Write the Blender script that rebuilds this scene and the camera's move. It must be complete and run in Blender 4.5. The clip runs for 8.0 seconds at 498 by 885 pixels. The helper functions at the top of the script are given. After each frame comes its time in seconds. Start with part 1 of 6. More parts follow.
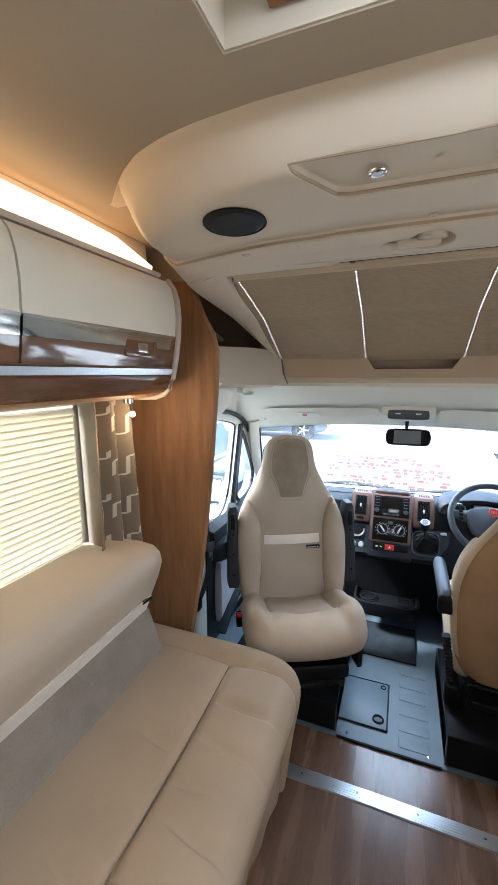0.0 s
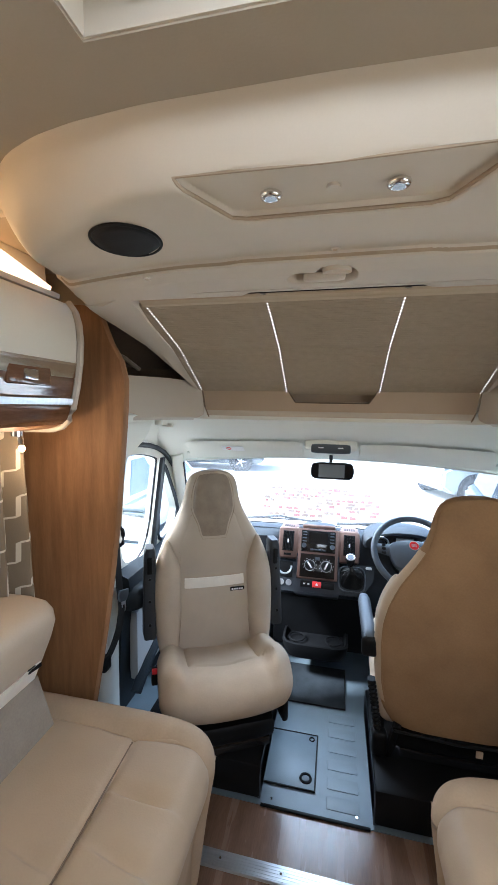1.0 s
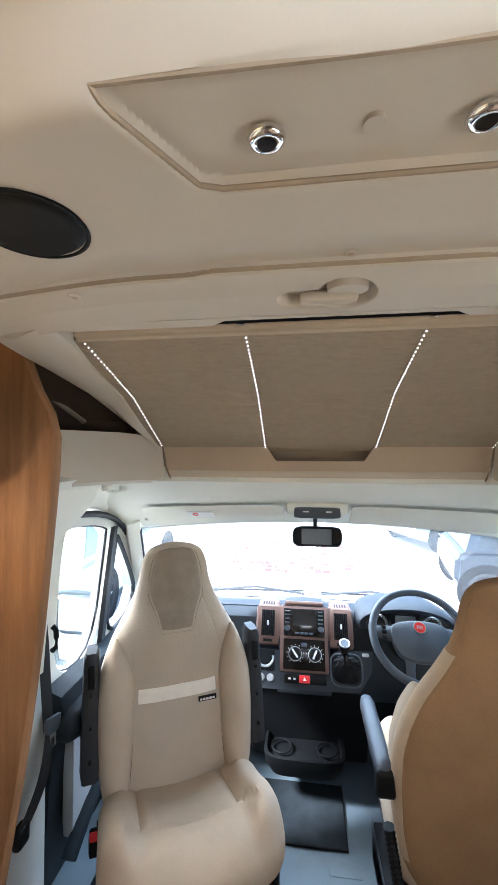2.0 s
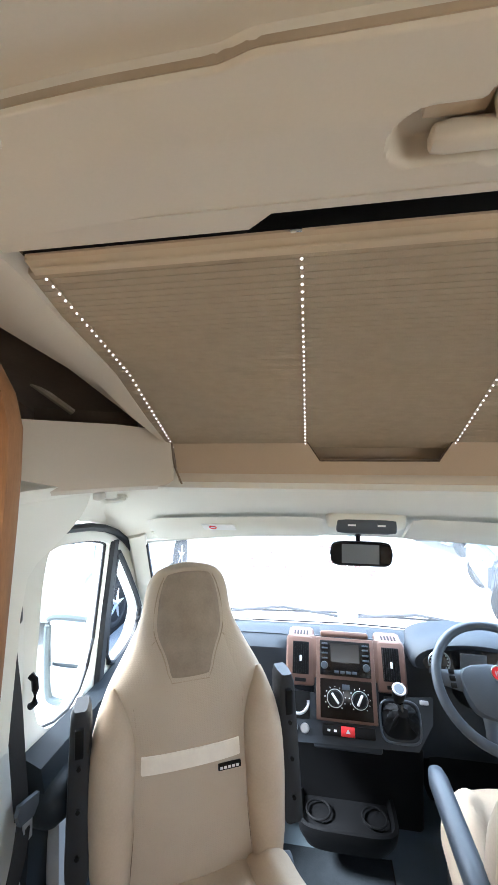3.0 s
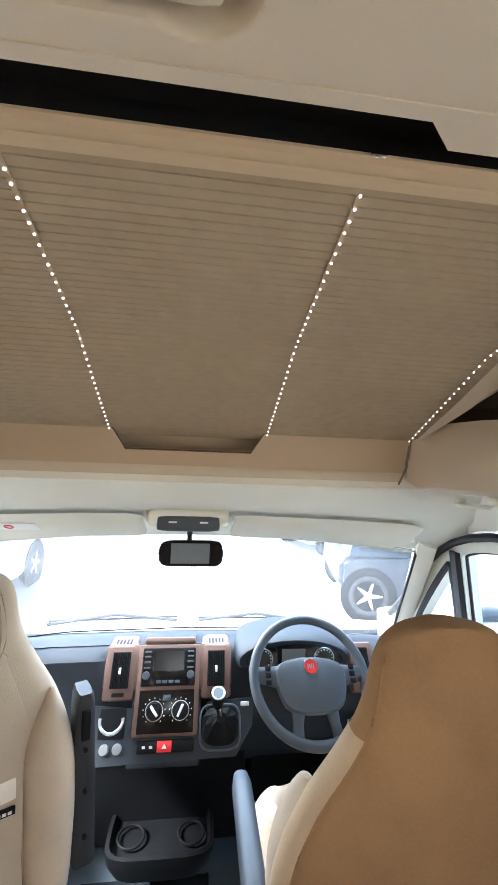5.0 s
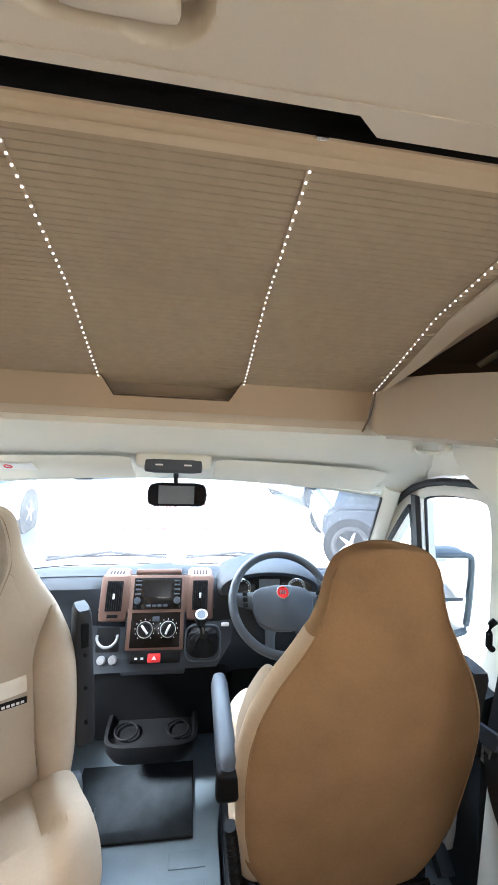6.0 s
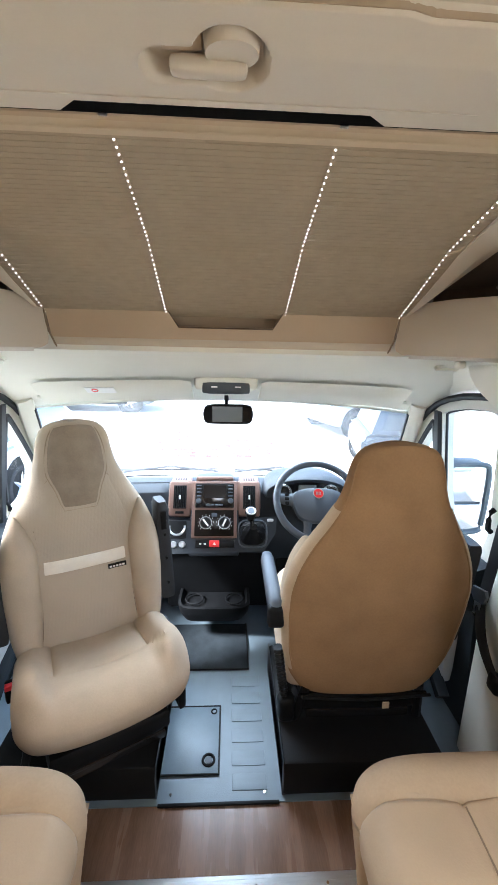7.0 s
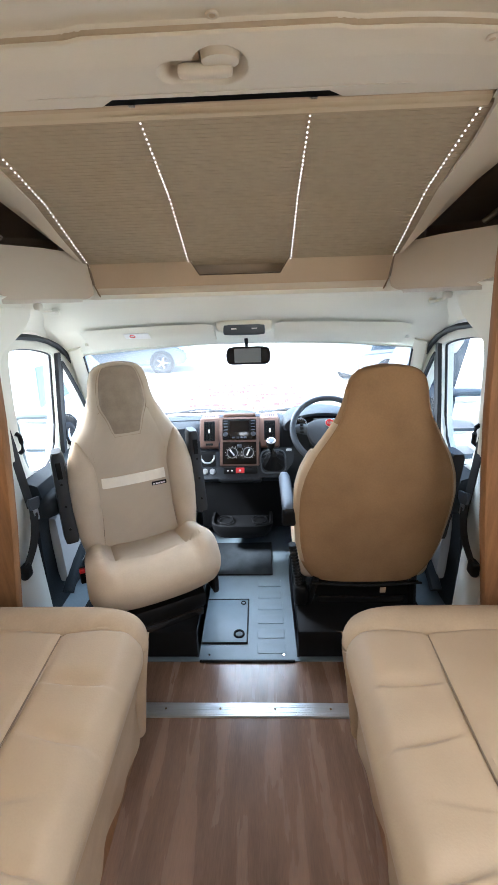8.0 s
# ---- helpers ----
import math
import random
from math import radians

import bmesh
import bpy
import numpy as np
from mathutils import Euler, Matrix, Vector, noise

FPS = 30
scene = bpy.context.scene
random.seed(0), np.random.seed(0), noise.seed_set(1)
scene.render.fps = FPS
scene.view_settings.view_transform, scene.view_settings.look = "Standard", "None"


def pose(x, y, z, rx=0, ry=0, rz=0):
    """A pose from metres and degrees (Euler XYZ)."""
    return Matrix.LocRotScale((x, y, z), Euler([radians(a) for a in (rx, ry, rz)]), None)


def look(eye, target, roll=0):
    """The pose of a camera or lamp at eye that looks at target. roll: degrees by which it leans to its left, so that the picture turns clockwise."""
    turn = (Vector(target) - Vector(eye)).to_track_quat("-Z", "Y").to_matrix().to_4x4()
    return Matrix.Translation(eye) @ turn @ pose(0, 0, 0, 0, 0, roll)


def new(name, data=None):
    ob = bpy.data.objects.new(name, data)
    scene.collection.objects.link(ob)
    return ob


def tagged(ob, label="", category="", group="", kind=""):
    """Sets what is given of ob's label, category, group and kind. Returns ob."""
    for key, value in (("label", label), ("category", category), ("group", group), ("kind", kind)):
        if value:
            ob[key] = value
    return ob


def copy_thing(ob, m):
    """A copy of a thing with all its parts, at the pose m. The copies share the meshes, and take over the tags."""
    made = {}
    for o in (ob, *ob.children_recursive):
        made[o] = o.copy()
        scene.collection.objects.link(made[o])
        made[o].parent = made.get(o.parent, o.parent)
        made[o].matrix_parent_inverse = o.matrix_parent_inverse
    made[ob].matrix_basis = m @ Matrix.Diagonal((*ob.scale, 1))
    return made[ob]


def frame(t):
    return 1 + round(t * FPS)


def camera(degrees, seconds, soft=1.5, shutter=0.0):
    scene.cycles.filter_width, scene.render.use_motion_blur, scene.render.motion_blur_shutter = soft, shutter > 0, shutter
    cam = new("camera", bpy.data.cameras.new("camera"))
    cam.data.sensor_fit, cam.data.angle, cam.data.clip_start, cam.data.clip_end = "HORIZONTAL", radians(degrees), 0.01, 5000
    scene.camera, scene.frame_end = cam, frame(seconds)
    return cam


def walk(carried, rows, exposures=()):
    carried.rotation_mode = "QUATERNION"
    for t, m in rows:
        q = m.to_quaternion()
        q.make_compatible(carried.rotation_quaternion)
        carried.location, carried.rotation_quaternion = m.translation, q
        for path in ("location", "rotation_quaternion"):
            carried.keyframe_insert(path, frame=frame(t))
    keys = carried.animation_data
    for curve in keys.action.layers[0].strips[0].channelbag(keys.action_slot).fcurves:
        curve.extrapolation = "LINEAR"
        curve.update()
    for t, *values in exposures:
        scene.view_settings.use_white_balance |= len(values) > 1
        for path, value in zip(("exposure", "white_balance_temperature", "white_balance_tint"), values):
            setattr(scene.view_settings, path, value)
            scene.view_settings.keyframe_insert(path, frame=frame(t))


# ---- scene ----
cam = camera(64.2, 8.0)
EXPOSURE = 2.92
PATH = [
    (0, (-0.03, 0.311, 1.479), (-0.739, 2.15, 1.139), -0.2),
    (0.5, (-0.023, 0.328, 1.491), (-0.817, 2.138, 1.187), -0.7),
    (1, (0.023, 0.423, 1.483), (-0.405, 2.368, 1.299), 0.9),
    (2.5, (-0.119, 0.876, 1.536), (-0.379, 2.857, 1.628), 0.1),
    (3, (-0.156, 1.021, 1.517), (-0.487, 2.993, 1.573), 0.0),
    (3.5, (-0.161, 1.093, 1.503), (-0.471, 3.067, 1.581), 0.6),
    (4, (-0.115, 1.139, 1.489), (-0.217, 3.134, 1.573), 0.8),
    (4.5, (-0.028, 1.143, 1.485), (0.105, 3.136, 1.589), 1.1),
    (6, (0.053, 1.026, 1.464), (0.34, 3.0, 1.327), 3.0),
    (6.5, (0.011, 0.933, 1.446), (0.19, 2.898, 1.116), 2.4),
    (7, (0.013, 0.785, 1.452), (0.114, 2.724, 0.973), 1.3),
    (7.5, (0.021, 0.668, 1.443), (-0.016, 2.566, 0.811), -0.5),
    (8, (0.069, 0.515, 1.404), (0.004, 2.398, 0.734), -1.7),
]
walk(cam, [(t, look(eye, target, roll)) for t, eye, target, roll in PATH], exposures=[(t, EXPOSURE + e, k, 8) for t, e, k in ((0.0, -0.32, 5300), (1.0, -0.25, 5300), (2.5, 0.08, 5450), (4.5, 0.19, 5600), (6.0, 0.27, 5650), (8.0, 0.20, 5500))])

# ---- world and large lights ----
world = bpy.data.worlds.new("world")
scene.world = world
world.use_nodes = True
wn = world.node_tree.nodes
sky = wn.new("ShaderNodeTexSky")
sky.sky_type, sky.sun_disc = "NISHITA", False
sky.sun_elevation, sky.sun_rotation = radians(45), radians(292)
sky.air_density, sky.dust_density = 0.8, 4.0
world.node_tree.links.new(sky.outputs[0], wn["Background"].inputs[0])
wn["Background"].inputs[1].default_value = 0.15

sun_data = bpy.data.lights.new("sun", "SUN")
sun_data.energy, sun_data.angle, sun_data.color = 3.2, radians(12), (1.0, 0.96, 0.9)
sun_ob = new("sun", sun_data)
sun_ob.matrix_world = look((-3.0, -1.2, 3.2), (0, 0, 0))


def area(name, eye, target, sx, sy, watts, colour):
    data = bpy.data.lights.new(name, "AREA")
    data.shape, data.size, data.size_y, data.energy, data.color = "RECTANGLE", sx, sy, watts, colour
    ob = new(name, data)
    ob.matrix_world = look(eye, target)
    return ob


# daylight through the roof light and left side window behind the camera
area("roof_light_daylight", (0.08, 0.42, 1.99), (0.08, 0.42, 0), 0.52, 0.45, 1.35, (1.0, 0.91, 0.77))
area("window_daylight_left", (-1.03, 0.2, 1.15), (0, 0.2, 1.1), 1.5, 0.5, 0.6, (1.0, 0.95, 0.87))
# added warm fill from the right, no such lamp in view
area("warm_fill_right", (1.075, 0.3, 1.2), (0, 0.3, 1.0), 1.2, 0.45, 1.5, (1.0, 0.80, 0.56))
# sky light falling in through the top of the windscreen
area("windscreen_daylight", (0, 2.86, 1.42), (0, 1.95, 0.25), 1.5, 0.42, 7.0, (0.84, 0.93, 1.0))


# ---- materials ----
def material(name, base, rough=0.6, metal=0.0, vary=0.12, scale=6.0, fine=90.0, bump=0.15, coat=0.0, stretch=(1, 1, 1), spec=0.5, tone=None):
    m = bpy.data.materials.new(name)
    m.use_nodes = True
    n, l = m.node_tree.nodes, m.node_tree.links
    b = n["Principled BSDF"]
    co = n.new("ShaderNodeTexCoord")
    mp = n.new("ShaderNodeMapping")
    mp.inputs["Scale"].default_value = stretch
    l.new(co.outputs["Object"], mp.inputs[0])
    big, small = n.new("ShaderNodeTexNoise"), n.new("ShaderNodeTexNoise")
    big.inputs["Scale"].default_value, small.inputs["Scale"].default_value = scale, fine
    big.inputs["Detail"].default_value, small.inputs["Detail"].default_value = 4, 3
    l.new(mp.outputs[0], big.inputs["Vector"])
    l.new(mp.outputs[0], small.inputs["Vector"])
    add = n.new("ShaderNodeMath")
    add.operation = "MULTIPLY_ADD"
    l.new(small.outputs["Fac"], add.inputs[0])
    add.inputs[1].default_value = 0.35
    l.new(big.outputs["Fac"], add.inputs[2])
    ramp = n.new("ShaderNodeValToRGB")
    lo = [c * (1 - vary) for c in base]
    hi = [min(1, c * (1 + vary)) for c in base] if tone is None else tone
    ramp.color_ramp.elements[0].position, ramp.color_ramp.elements[1].position = 0.45, 0.9
    ramp.color_ramp.elements[0].color, ramp.color_ramp.elements[1].color = (*lo, 1), (*hi, 1)
    l.new(add.outputs[0], ramp.inputs[0])
    l.new(ramp.outputs[0], b.inputs["Base Color"])
    mr = n.new("ShaderNodeMapRange")
    mr.inputs["To Min"].default_value, mr.inputs["To Max"].default_value = max(0.03, rough - 0.07), min(1, rough + 0.07)
    l.new(big.outputs["Fac"], mr.inputs["Value"])
    l.new(mr.outputs[0], b.inputs["Roughness"])
    b.inputs["Metallic"].default_value = metal
    b.inputs["Coat Weight"].default_value = coat
    b.inputs["Coat Roughness"].default_value = 0.08
    b.inputs["Specular IOR Level"].default_value = spec
    if bump:
        bp = n.new("ShaderNodeBump")
        bp.inputs["Strength"].default_value, bp.inputs["Distance"].default_value = bump, 0.0015
        l.new(small.outputs["Fac"], bp.inputs["Height"])
        l.new(bp.outputs[0], b.inputs["Normal"])
    return m


def glow(name, colour, strength):
    m = bpy.data.materials.new(name)
    m.use_nodes = True
    b = m.node_tree.nodes["Principled BSDF"]
    b.inputs["Base Color"].default_value = (*colour, 1)
    b.inputs["Emission Color"].default_value = (*colour, 1)
    b.inputs["Emission Strength"].default_value = strength
    return m


def glass(name, tint=(0.92, 0.97, 0.96), rough=0.0, veil=0.0):
    m = bpy.data.materials.new(name)
    m.use_nodes = True
    n, l = m.node_tree.nodes, m.node_tree.links
    n.remove(n["Principled BSDF"])
    tr, gl, mix = n.new("ShaderNodeBsdfTransparent"), n.new("ShaderNodeBsdfGlossy"), n.new("ShaderNodeMixShader")
    tr.inputs[0].default_value = (*tint, 1)
    gl.inputs["Roughness"].default_value = rough
    mix.inputs[0].default_value = 0.04
    l.new(tr.outputs[0], mix.inputs[1])
    l.new(gl.outputs[0], mix.inputs[2])
    out = mix.outputs[0]
    # translucent share imitates glare haze over the bright outdoors
    if veil:
        scatter, grain, more = n.new("ShaderNodeBsdfTranslucent"), n.new("ShaderNodeTexNoise"), n.new("ShaderNodeMixShader")
        scatter.inputs[0].default_value = (0.9, 0.9, 0.88, 1)
        grain.inputs["Scale"].default_value = 5.0
        amount = n.new("ShaderNodeMapRange")
        amount.inputs["To Min"].default_value, amount.inputs["To Max"].default_value = veil * 0.6, veil * 1.4
        l.new(grain.outputs["Fac"], amount.inputs["Value"])
        l.new(amount.outputs[0], more.inputs[0])
        l.new(out, more.inputs[1])
        l.new(scatter.outputs[0], more.inputs[2])
        out = more.outputs[0]
    l.new(out, n["Material Output"].inputs[0])
    return m


M = {
    "ceiling": material("cream_lining", (0.32, 0.268, 0.203), 0.75, vary=0.04, scale=2, fine=260, bump=0.12),
    "mould": material("cream_moulding", (0.50, 0.438, 0.35), 0.55, vary=0.03, scale=3, fine=300, bump=0.06),
    "facia": material("tan_facia", (0.42, 0.325, 0.225), 0.6, vary=0.04, scale=4, fine=300, bump=0.06),
    "liner": material("pale_headliner", (0.74, 0.73, 0.66), 0.8, vary=0.03, scale=3, fine=320, bump=0.15),
    "trimwhite": material("off_white_plastic", (0.68, 0.67, 0.60), 0.5, vary=0.04, scale=5, fine=200, bump=0.08),
    "backsuede": material("brown_suede_back", (0.275, 0.168, 0.083), 0.92, vary=0.14, scale=6, fine=160, bump=0.25, spec=0.15),
    "pinkmark": material("faded_pink_print", (0.22, 0.08, 0.07), 0.7, vary=0.1, bump=0),
    "mirrorshell": material("pale_grey_mirror_shell", (0.065, 0.08, 0.088), 0.5, vary=0.05, bump=0.1),
    "doordark": material("dark_slate_door_plastic", (0.010, 0.014, 0.018), 0.55, spec=0.25, vary=0.12, scale=9, fine=380, bump=0.3),
    "armdark": material("charcoal_armrest_plastic", (0.026, 0.028, 0.031), 0.5, spec=0.3, vary=0.1, scale=9, fine=300, bump=0.25),
    "doorgrey": material("pale_grey_door_pocket", (0.36, 0.37, 0.37), 0.6, vary=0.05, bump=0.1),
    "suede": material("tan_suede", (0.44, 0.335, 0.225), 0.9, vary=0.10, scale=7, fine=160, bump=0.25, spec=0.2),
    "fabric": material("beige_weave", (0.465, 0.39, 0.30), 0.88, vary=0.06, scale=5, fine=420, bump=0.35, spec=0.2),
    "suedeside": material("pale_suede", (0.47, 0.383, 0.285), 0.9, vary=0.08, scale=9, fine=200, bump=0.2, spec=0.2),
    "headpad": material("taupe_suede_pad", (0.30, 0.245, 0.185), 0.92, vary=0.14, scale=18, fine=200, bump=0.2, spec=0.2),
    "leather": material("beige_leather", (0.44, 0.335, 0.222), 0.55, vary=0.05, scale=6, fine=240, bump=0.25),
    "cream": material("cream_leather", (0.62, 0.575, 0.47), 0.5, vary=0.04, scale=4, fine=260, bump=0.2),
    "stripe": material("pearl_stripe", (0.80, 0.74, 0.64), 0.45, vary=0.05, scale=30, fine=260, bump=0.15),
    "backleather": material("tan_beige_leather", (0.49, 0.40, 0.295), 0.5, vary=0.06, scale=4, fine=240, bump=0.25),
    "taupeband": material("taupe_suede_band", (0.27, 0.225, 0.175), 0.92, vary=0.16, scale=9, fine=180, bump=0.25, spec=0.2),
    # for stitched seams, and for shade drawn along ceiling edges
    "joint": material("tan_joint_and_shade", (0.34, 0.262, 0.18), 0.7, vary=0.12, scale=9, bump=0.05),
    "seam": material("seam_thread", (0.20, 0.15, 0.10), 0.8, vary=0.1, bump=0),
    "wood": material("cherry_veneer", (0.255, 0.128, 0.054), 0.62, vary=0.22, scale=5, fine=60, bump=0.06, stretch=(9, 9, 0.8), spec=0.3),
    "gloss": material("gloss_walnut", (0.13, 0.066, 0.036), 0.04, vary=0.3, scale=4, fine=50, bump=0, stretch=(8, 1.2, 8), coat=0.9),
    "floor": material("wood_vinyl", (0.20, 0.12, 0.08), 0.27, vary=0.42, scale=1.6, fine=30, bump=0.08, stretch=(9, 1, 1)),
    "alu": material("brushed_aluminium", (0.62, 0.64, 0.66), 0.32, metal=0.9, vary=0.06, scale=8, fine=200, bump=0.1, stretch=(1, 20, 1)),
    "chrome": material("chrome", (0.8, 0.8, 0.8), 0.12, metal=1.0, vary=0.02, bump=0),
    "black": material("black_plastic", (0.0065, 0.0068, 0.0075), 0.5, spec=0.15, vary=0.2, scale=8, fine=300, bump=0.2),
    "blackgloss": material("black_gloss", (0.012, 0.012, 0.013), 0.12, vary=0.1, bump=0),
    "seal": material("black_rubber_seal", (0.012, 0.014, 0.017), 0.6, vary=0.2, bump=0.1),
    "dash": material("charcoal_dash", (0.022, 0.027, 0.034), 0.6, spec=0.3, vary=0.08, scale=9, fine=380, bump=0.35),
    "grey": material("slate_plastic", (0.055, 0.066, 0.082), 0.5, vary=0.08, scale=6, fine=300, bump=0.2),
    "mat": material("grey_rubber_floor", (0.14, 0.178, 0.21), 0.42, vary=0.14, scale=6, fine=260, bump=0.25),
    "carpet": material("dark_carpet", (0.024, 0.029, 0.034), 0.95, vary=0.3, scale=12, fine=300, bump=0.6, spec=0.1),
    "bronze": material("bronze_trim", (0.15, 0.09, 0.07), 0.5, metal=0.1, vary=0.1, scale=10, fine=200, bump=0.05, spec=0.3),
    "reflectstrip": material("reflection_strip_metal", (0.62, 0.60, 0.57), 0.05, metal=1.0, vary=0.12, scale=9, fine=30, bump=0.03),
    "blind": material("pleated_fabric", (0.325, 0.263, 0.19), 0.92, vary=0.05, scale=40, fine=420, bump=0.3, spec=0.15, stretch=(1, 1, 1)),
    "rail": material("bronze_beige_rail", (0.45, 0.36, 0.25), 0.45, vary=0.04, bump=0.05),
    "curtain": material("grey_taupe_curtain", (0.225, 0.178, 0.12), 0.9, vary=0.1, scale=8, fine=300, bump=0.3),
    "curtainmotif": material("pale_curtain_motif", (0.66, 0.60, 0.48), 0.85, vary=0.06, bump=0.2),
    "red": material("red_button", (0.75, 0.03, 0.035), 0.4, vary=0.05, bump=0),
    "white": material("white_print", (0.8, 0.8, 0.8), 0.5, vary=0.03, bump=0),
    "screen": material("grey_screen", (0.19, 0.20, 0.205), 0.18, vary=0.05, bump=0),
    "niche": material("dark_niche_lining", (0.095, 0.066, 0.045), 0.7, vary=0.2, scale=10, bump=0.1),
    "belt": material("black_webbing", (0.007, 0.007, 0.008), 0.75, vary=0.2, fine=500, bump=0.3),
    "ground": material("pale_tarmac", (0.42, 0.41, 0.38), 0.9, vary=0.15, scale=1.2, fine=60, bump=0.3),
    "carblue": material("dark_blue_car_paint", (0.012, 0.018, 0.028), 0.3, vary=0.05, bump=0, coat=0.25),
    "cargrey": material("silver_grey_car_paint", (0.30, 0.32, 0.33), 0.35, vary=0.05, bump=0, coat=0.25),
    "carslate": material("slate_grey_car_paint", (0.07, 0.08, 0.09), 0.35, vary=0.05, bump=0, coat=0.25),
    "carwhite": material("white_van_paint", (0.75, 0.76, 0.76), 0.3, vary=0.03, bump=0, coat=0.5),
    "tyre": material("tyre_rubber", (0.022, 0.022, 0.024), 0.8, vary=0.2, bump=0.2),
    "alloy": material("silver_alloy", (0.55, 0.56, 0.58), 0.3, metal=0.8, vary=0.05, bump=0),
    "darkglass": material("dark_car_glass", (0.02, 0.025, 0.03), 0.06, vary=0.05, bump=0),
    "paleglass": material("pale_reflecting_vehicle_glass", (0.30, 0.35, 0.37), 0.1, vary=0.05, bump=0),
    "heater": material("gloss_dark_brown", (0.009, 0.007, 0.006), 0.2, vary=0.05, bump=0, spec=0.25),
    "led": glow("cool_led", (1.0, 0.90, 0.84), 0.62),
    "warmled": glow("warm_led_strip", (1.0, 0.60, 0.26), 0.85),
    "underfill": glow("warm_under_locker_fill", (1.0, 0.84, 0.62), 0.35),
    "bulb": glow("warm_bulb", (1.0, 0.66, 0.34), 3.0),
    "glass": glass("clear_glass"),
    "screenglass": glass("veiled_windscreen_glass", veil=0.035),
    "signmark": material("faded_tan_print", (0.18, 0.12, 0.088), 0.7, vary=0.1, bump=0),
}


def woven(m, pitch):
    """Adds a fine basket weave to a cloth."""
    n, l = m.node_tree.nodes, m.node_tree.links
    co, bp, mx = n.new("ShaderNodeTexCoord"), n.new("ShaderNodeBump"), n.new("ShaderNodeMath")
    mx.operation = "MULTIPLY"
    for i, axis in enumerate(("X", "Z")):
        w = n.new("ShaderNodeTexWave")
        w.bands_direction = axis
        w.inputs["Scale"].default_value, w.inputs["Distortion"].default_value = 0.314 / pitch, 0.6
        l.new(co.outputs["Object"], w.inputs["Vector"])
        l.new(w.outputs["Fac"], mx.inputs[i])
    bp.inputs["Strength"].default_value, bp.inputs["Distance"].default_value = 0.22, 0.001
    l.new(mx.outputs[0], bp.inputs["Height"])
    b = n["Principled BSDF"]
    l.new(b.inputs["Normal"].links[0].from_socket, bp.inputs["Normal"])
    l.new(bp.outputs[0], b.inputs["Normal"])


woven(M["fabric"], 0.0042)

# ivory slats let some daylight through
sl_ = bpy.data.materials.new("translucent_ivory_slat")
sl_.use_nodes = True
sn_, sk_ = sl_.node_tree.nodes, sl_.node_tree.links
sn_.remove(sn_["Principled BSDF"])
sd_, st_, sm_ = sn_.new("ShaderNodeBsdfDiffuse"), sn_.new("ShaderNodeBsdfTranslucent"), sn_.new("ShaderNodeMixShader")
sd_.inputs[0].default_value, st_.inputs[0].default_value = (0.70, 0.64, 0.52, 1), (0.70, 0.64, 0.51, 1)
sm_.inputs[0].default_value = 0.42
sk_.new(sd_.outputs[0], sm_.inputs[1])
sk_.new(st_.outputs[0], sm_.inputs[2])
sk_.new(sm_.outputs[0], sn_["Material Output"].inputs[0])
M["slat"] = sl_


# ---- building helpers ----
def world_place(ob):
    p = Vector((0, 0, 0))
    while ob:
        p += ob.location
        ob = ob.parent
    return p


def mesh_of(bm, name, mat, smooth=True, origin=None):
    me = bpy.data.meshes.new(name)
    bmesh.ops.recalc_face_normals(bm, faces=bm.faces)
    if origin is not None:
        bmesh.ops.translate(bm, vec=-origin, verts=bm.verts)
    bm.to_mesh(me)
    bm.free()
    me.materials.append(mat)
    for p in me.polygons:
        p.use_smooth = smooth
    if smooth:
        me.set_sharp_from_angle(angle=radians(40))
    return me


def thing(name, place, label, category, group="", kind=""):
    ob = new(name)
    ob.empty_display_size = 0.05
    ob.location = place
    return tagged(ob, label, category, group, kind)


def part(name, bm, mat, parent=None, label="", smooth=True):
    """Links a bmesh, drawn in world places, as one mesh under its thing."""
    base = world_place(parent) if parent else Vector((0, 0, 0))
    ob = new(name, mesh_of(bm, name, mat, smooth, base))
    if parent:
        ob.parent = parent
    if label:
        ob["label"] = label
    return ob


def solid(name, bm, mat, label, category, kind="", group="", smooth=True):
    """A thing that is one mesh."""
    return tagged(part(name, bm, mat, None, "", smooth), label, category, group, kind)


def turn(bm, m):
    bmesh.ops.transform(bm, matrix=m, verts=bm.verts)
    return bm


def box(x0, x1, y0, y1, z0, z1, r=0.0, seg=2, bm=None):
    bm = bm or bmesh.new()
    made = bmesh.ops.create_cube(bm, size=1.0)["verts"]
    for v in made:
        v.co = Vector(((x0 + x1) / 2 + v.co.x * (x1 - x0), (y0 + y1) / 2 + v.co.y * (y1 - y0), (z0 + z1) / 2 + v.co.z * (z1 - z0)))
    if r:
        edges = {e for v in made for e in v.link_edges}
        bmesh.ops.bevel(bm, geom=list(edges), offset=r, segments=seg, profile=0.5, affect="EDGES")
    return bm


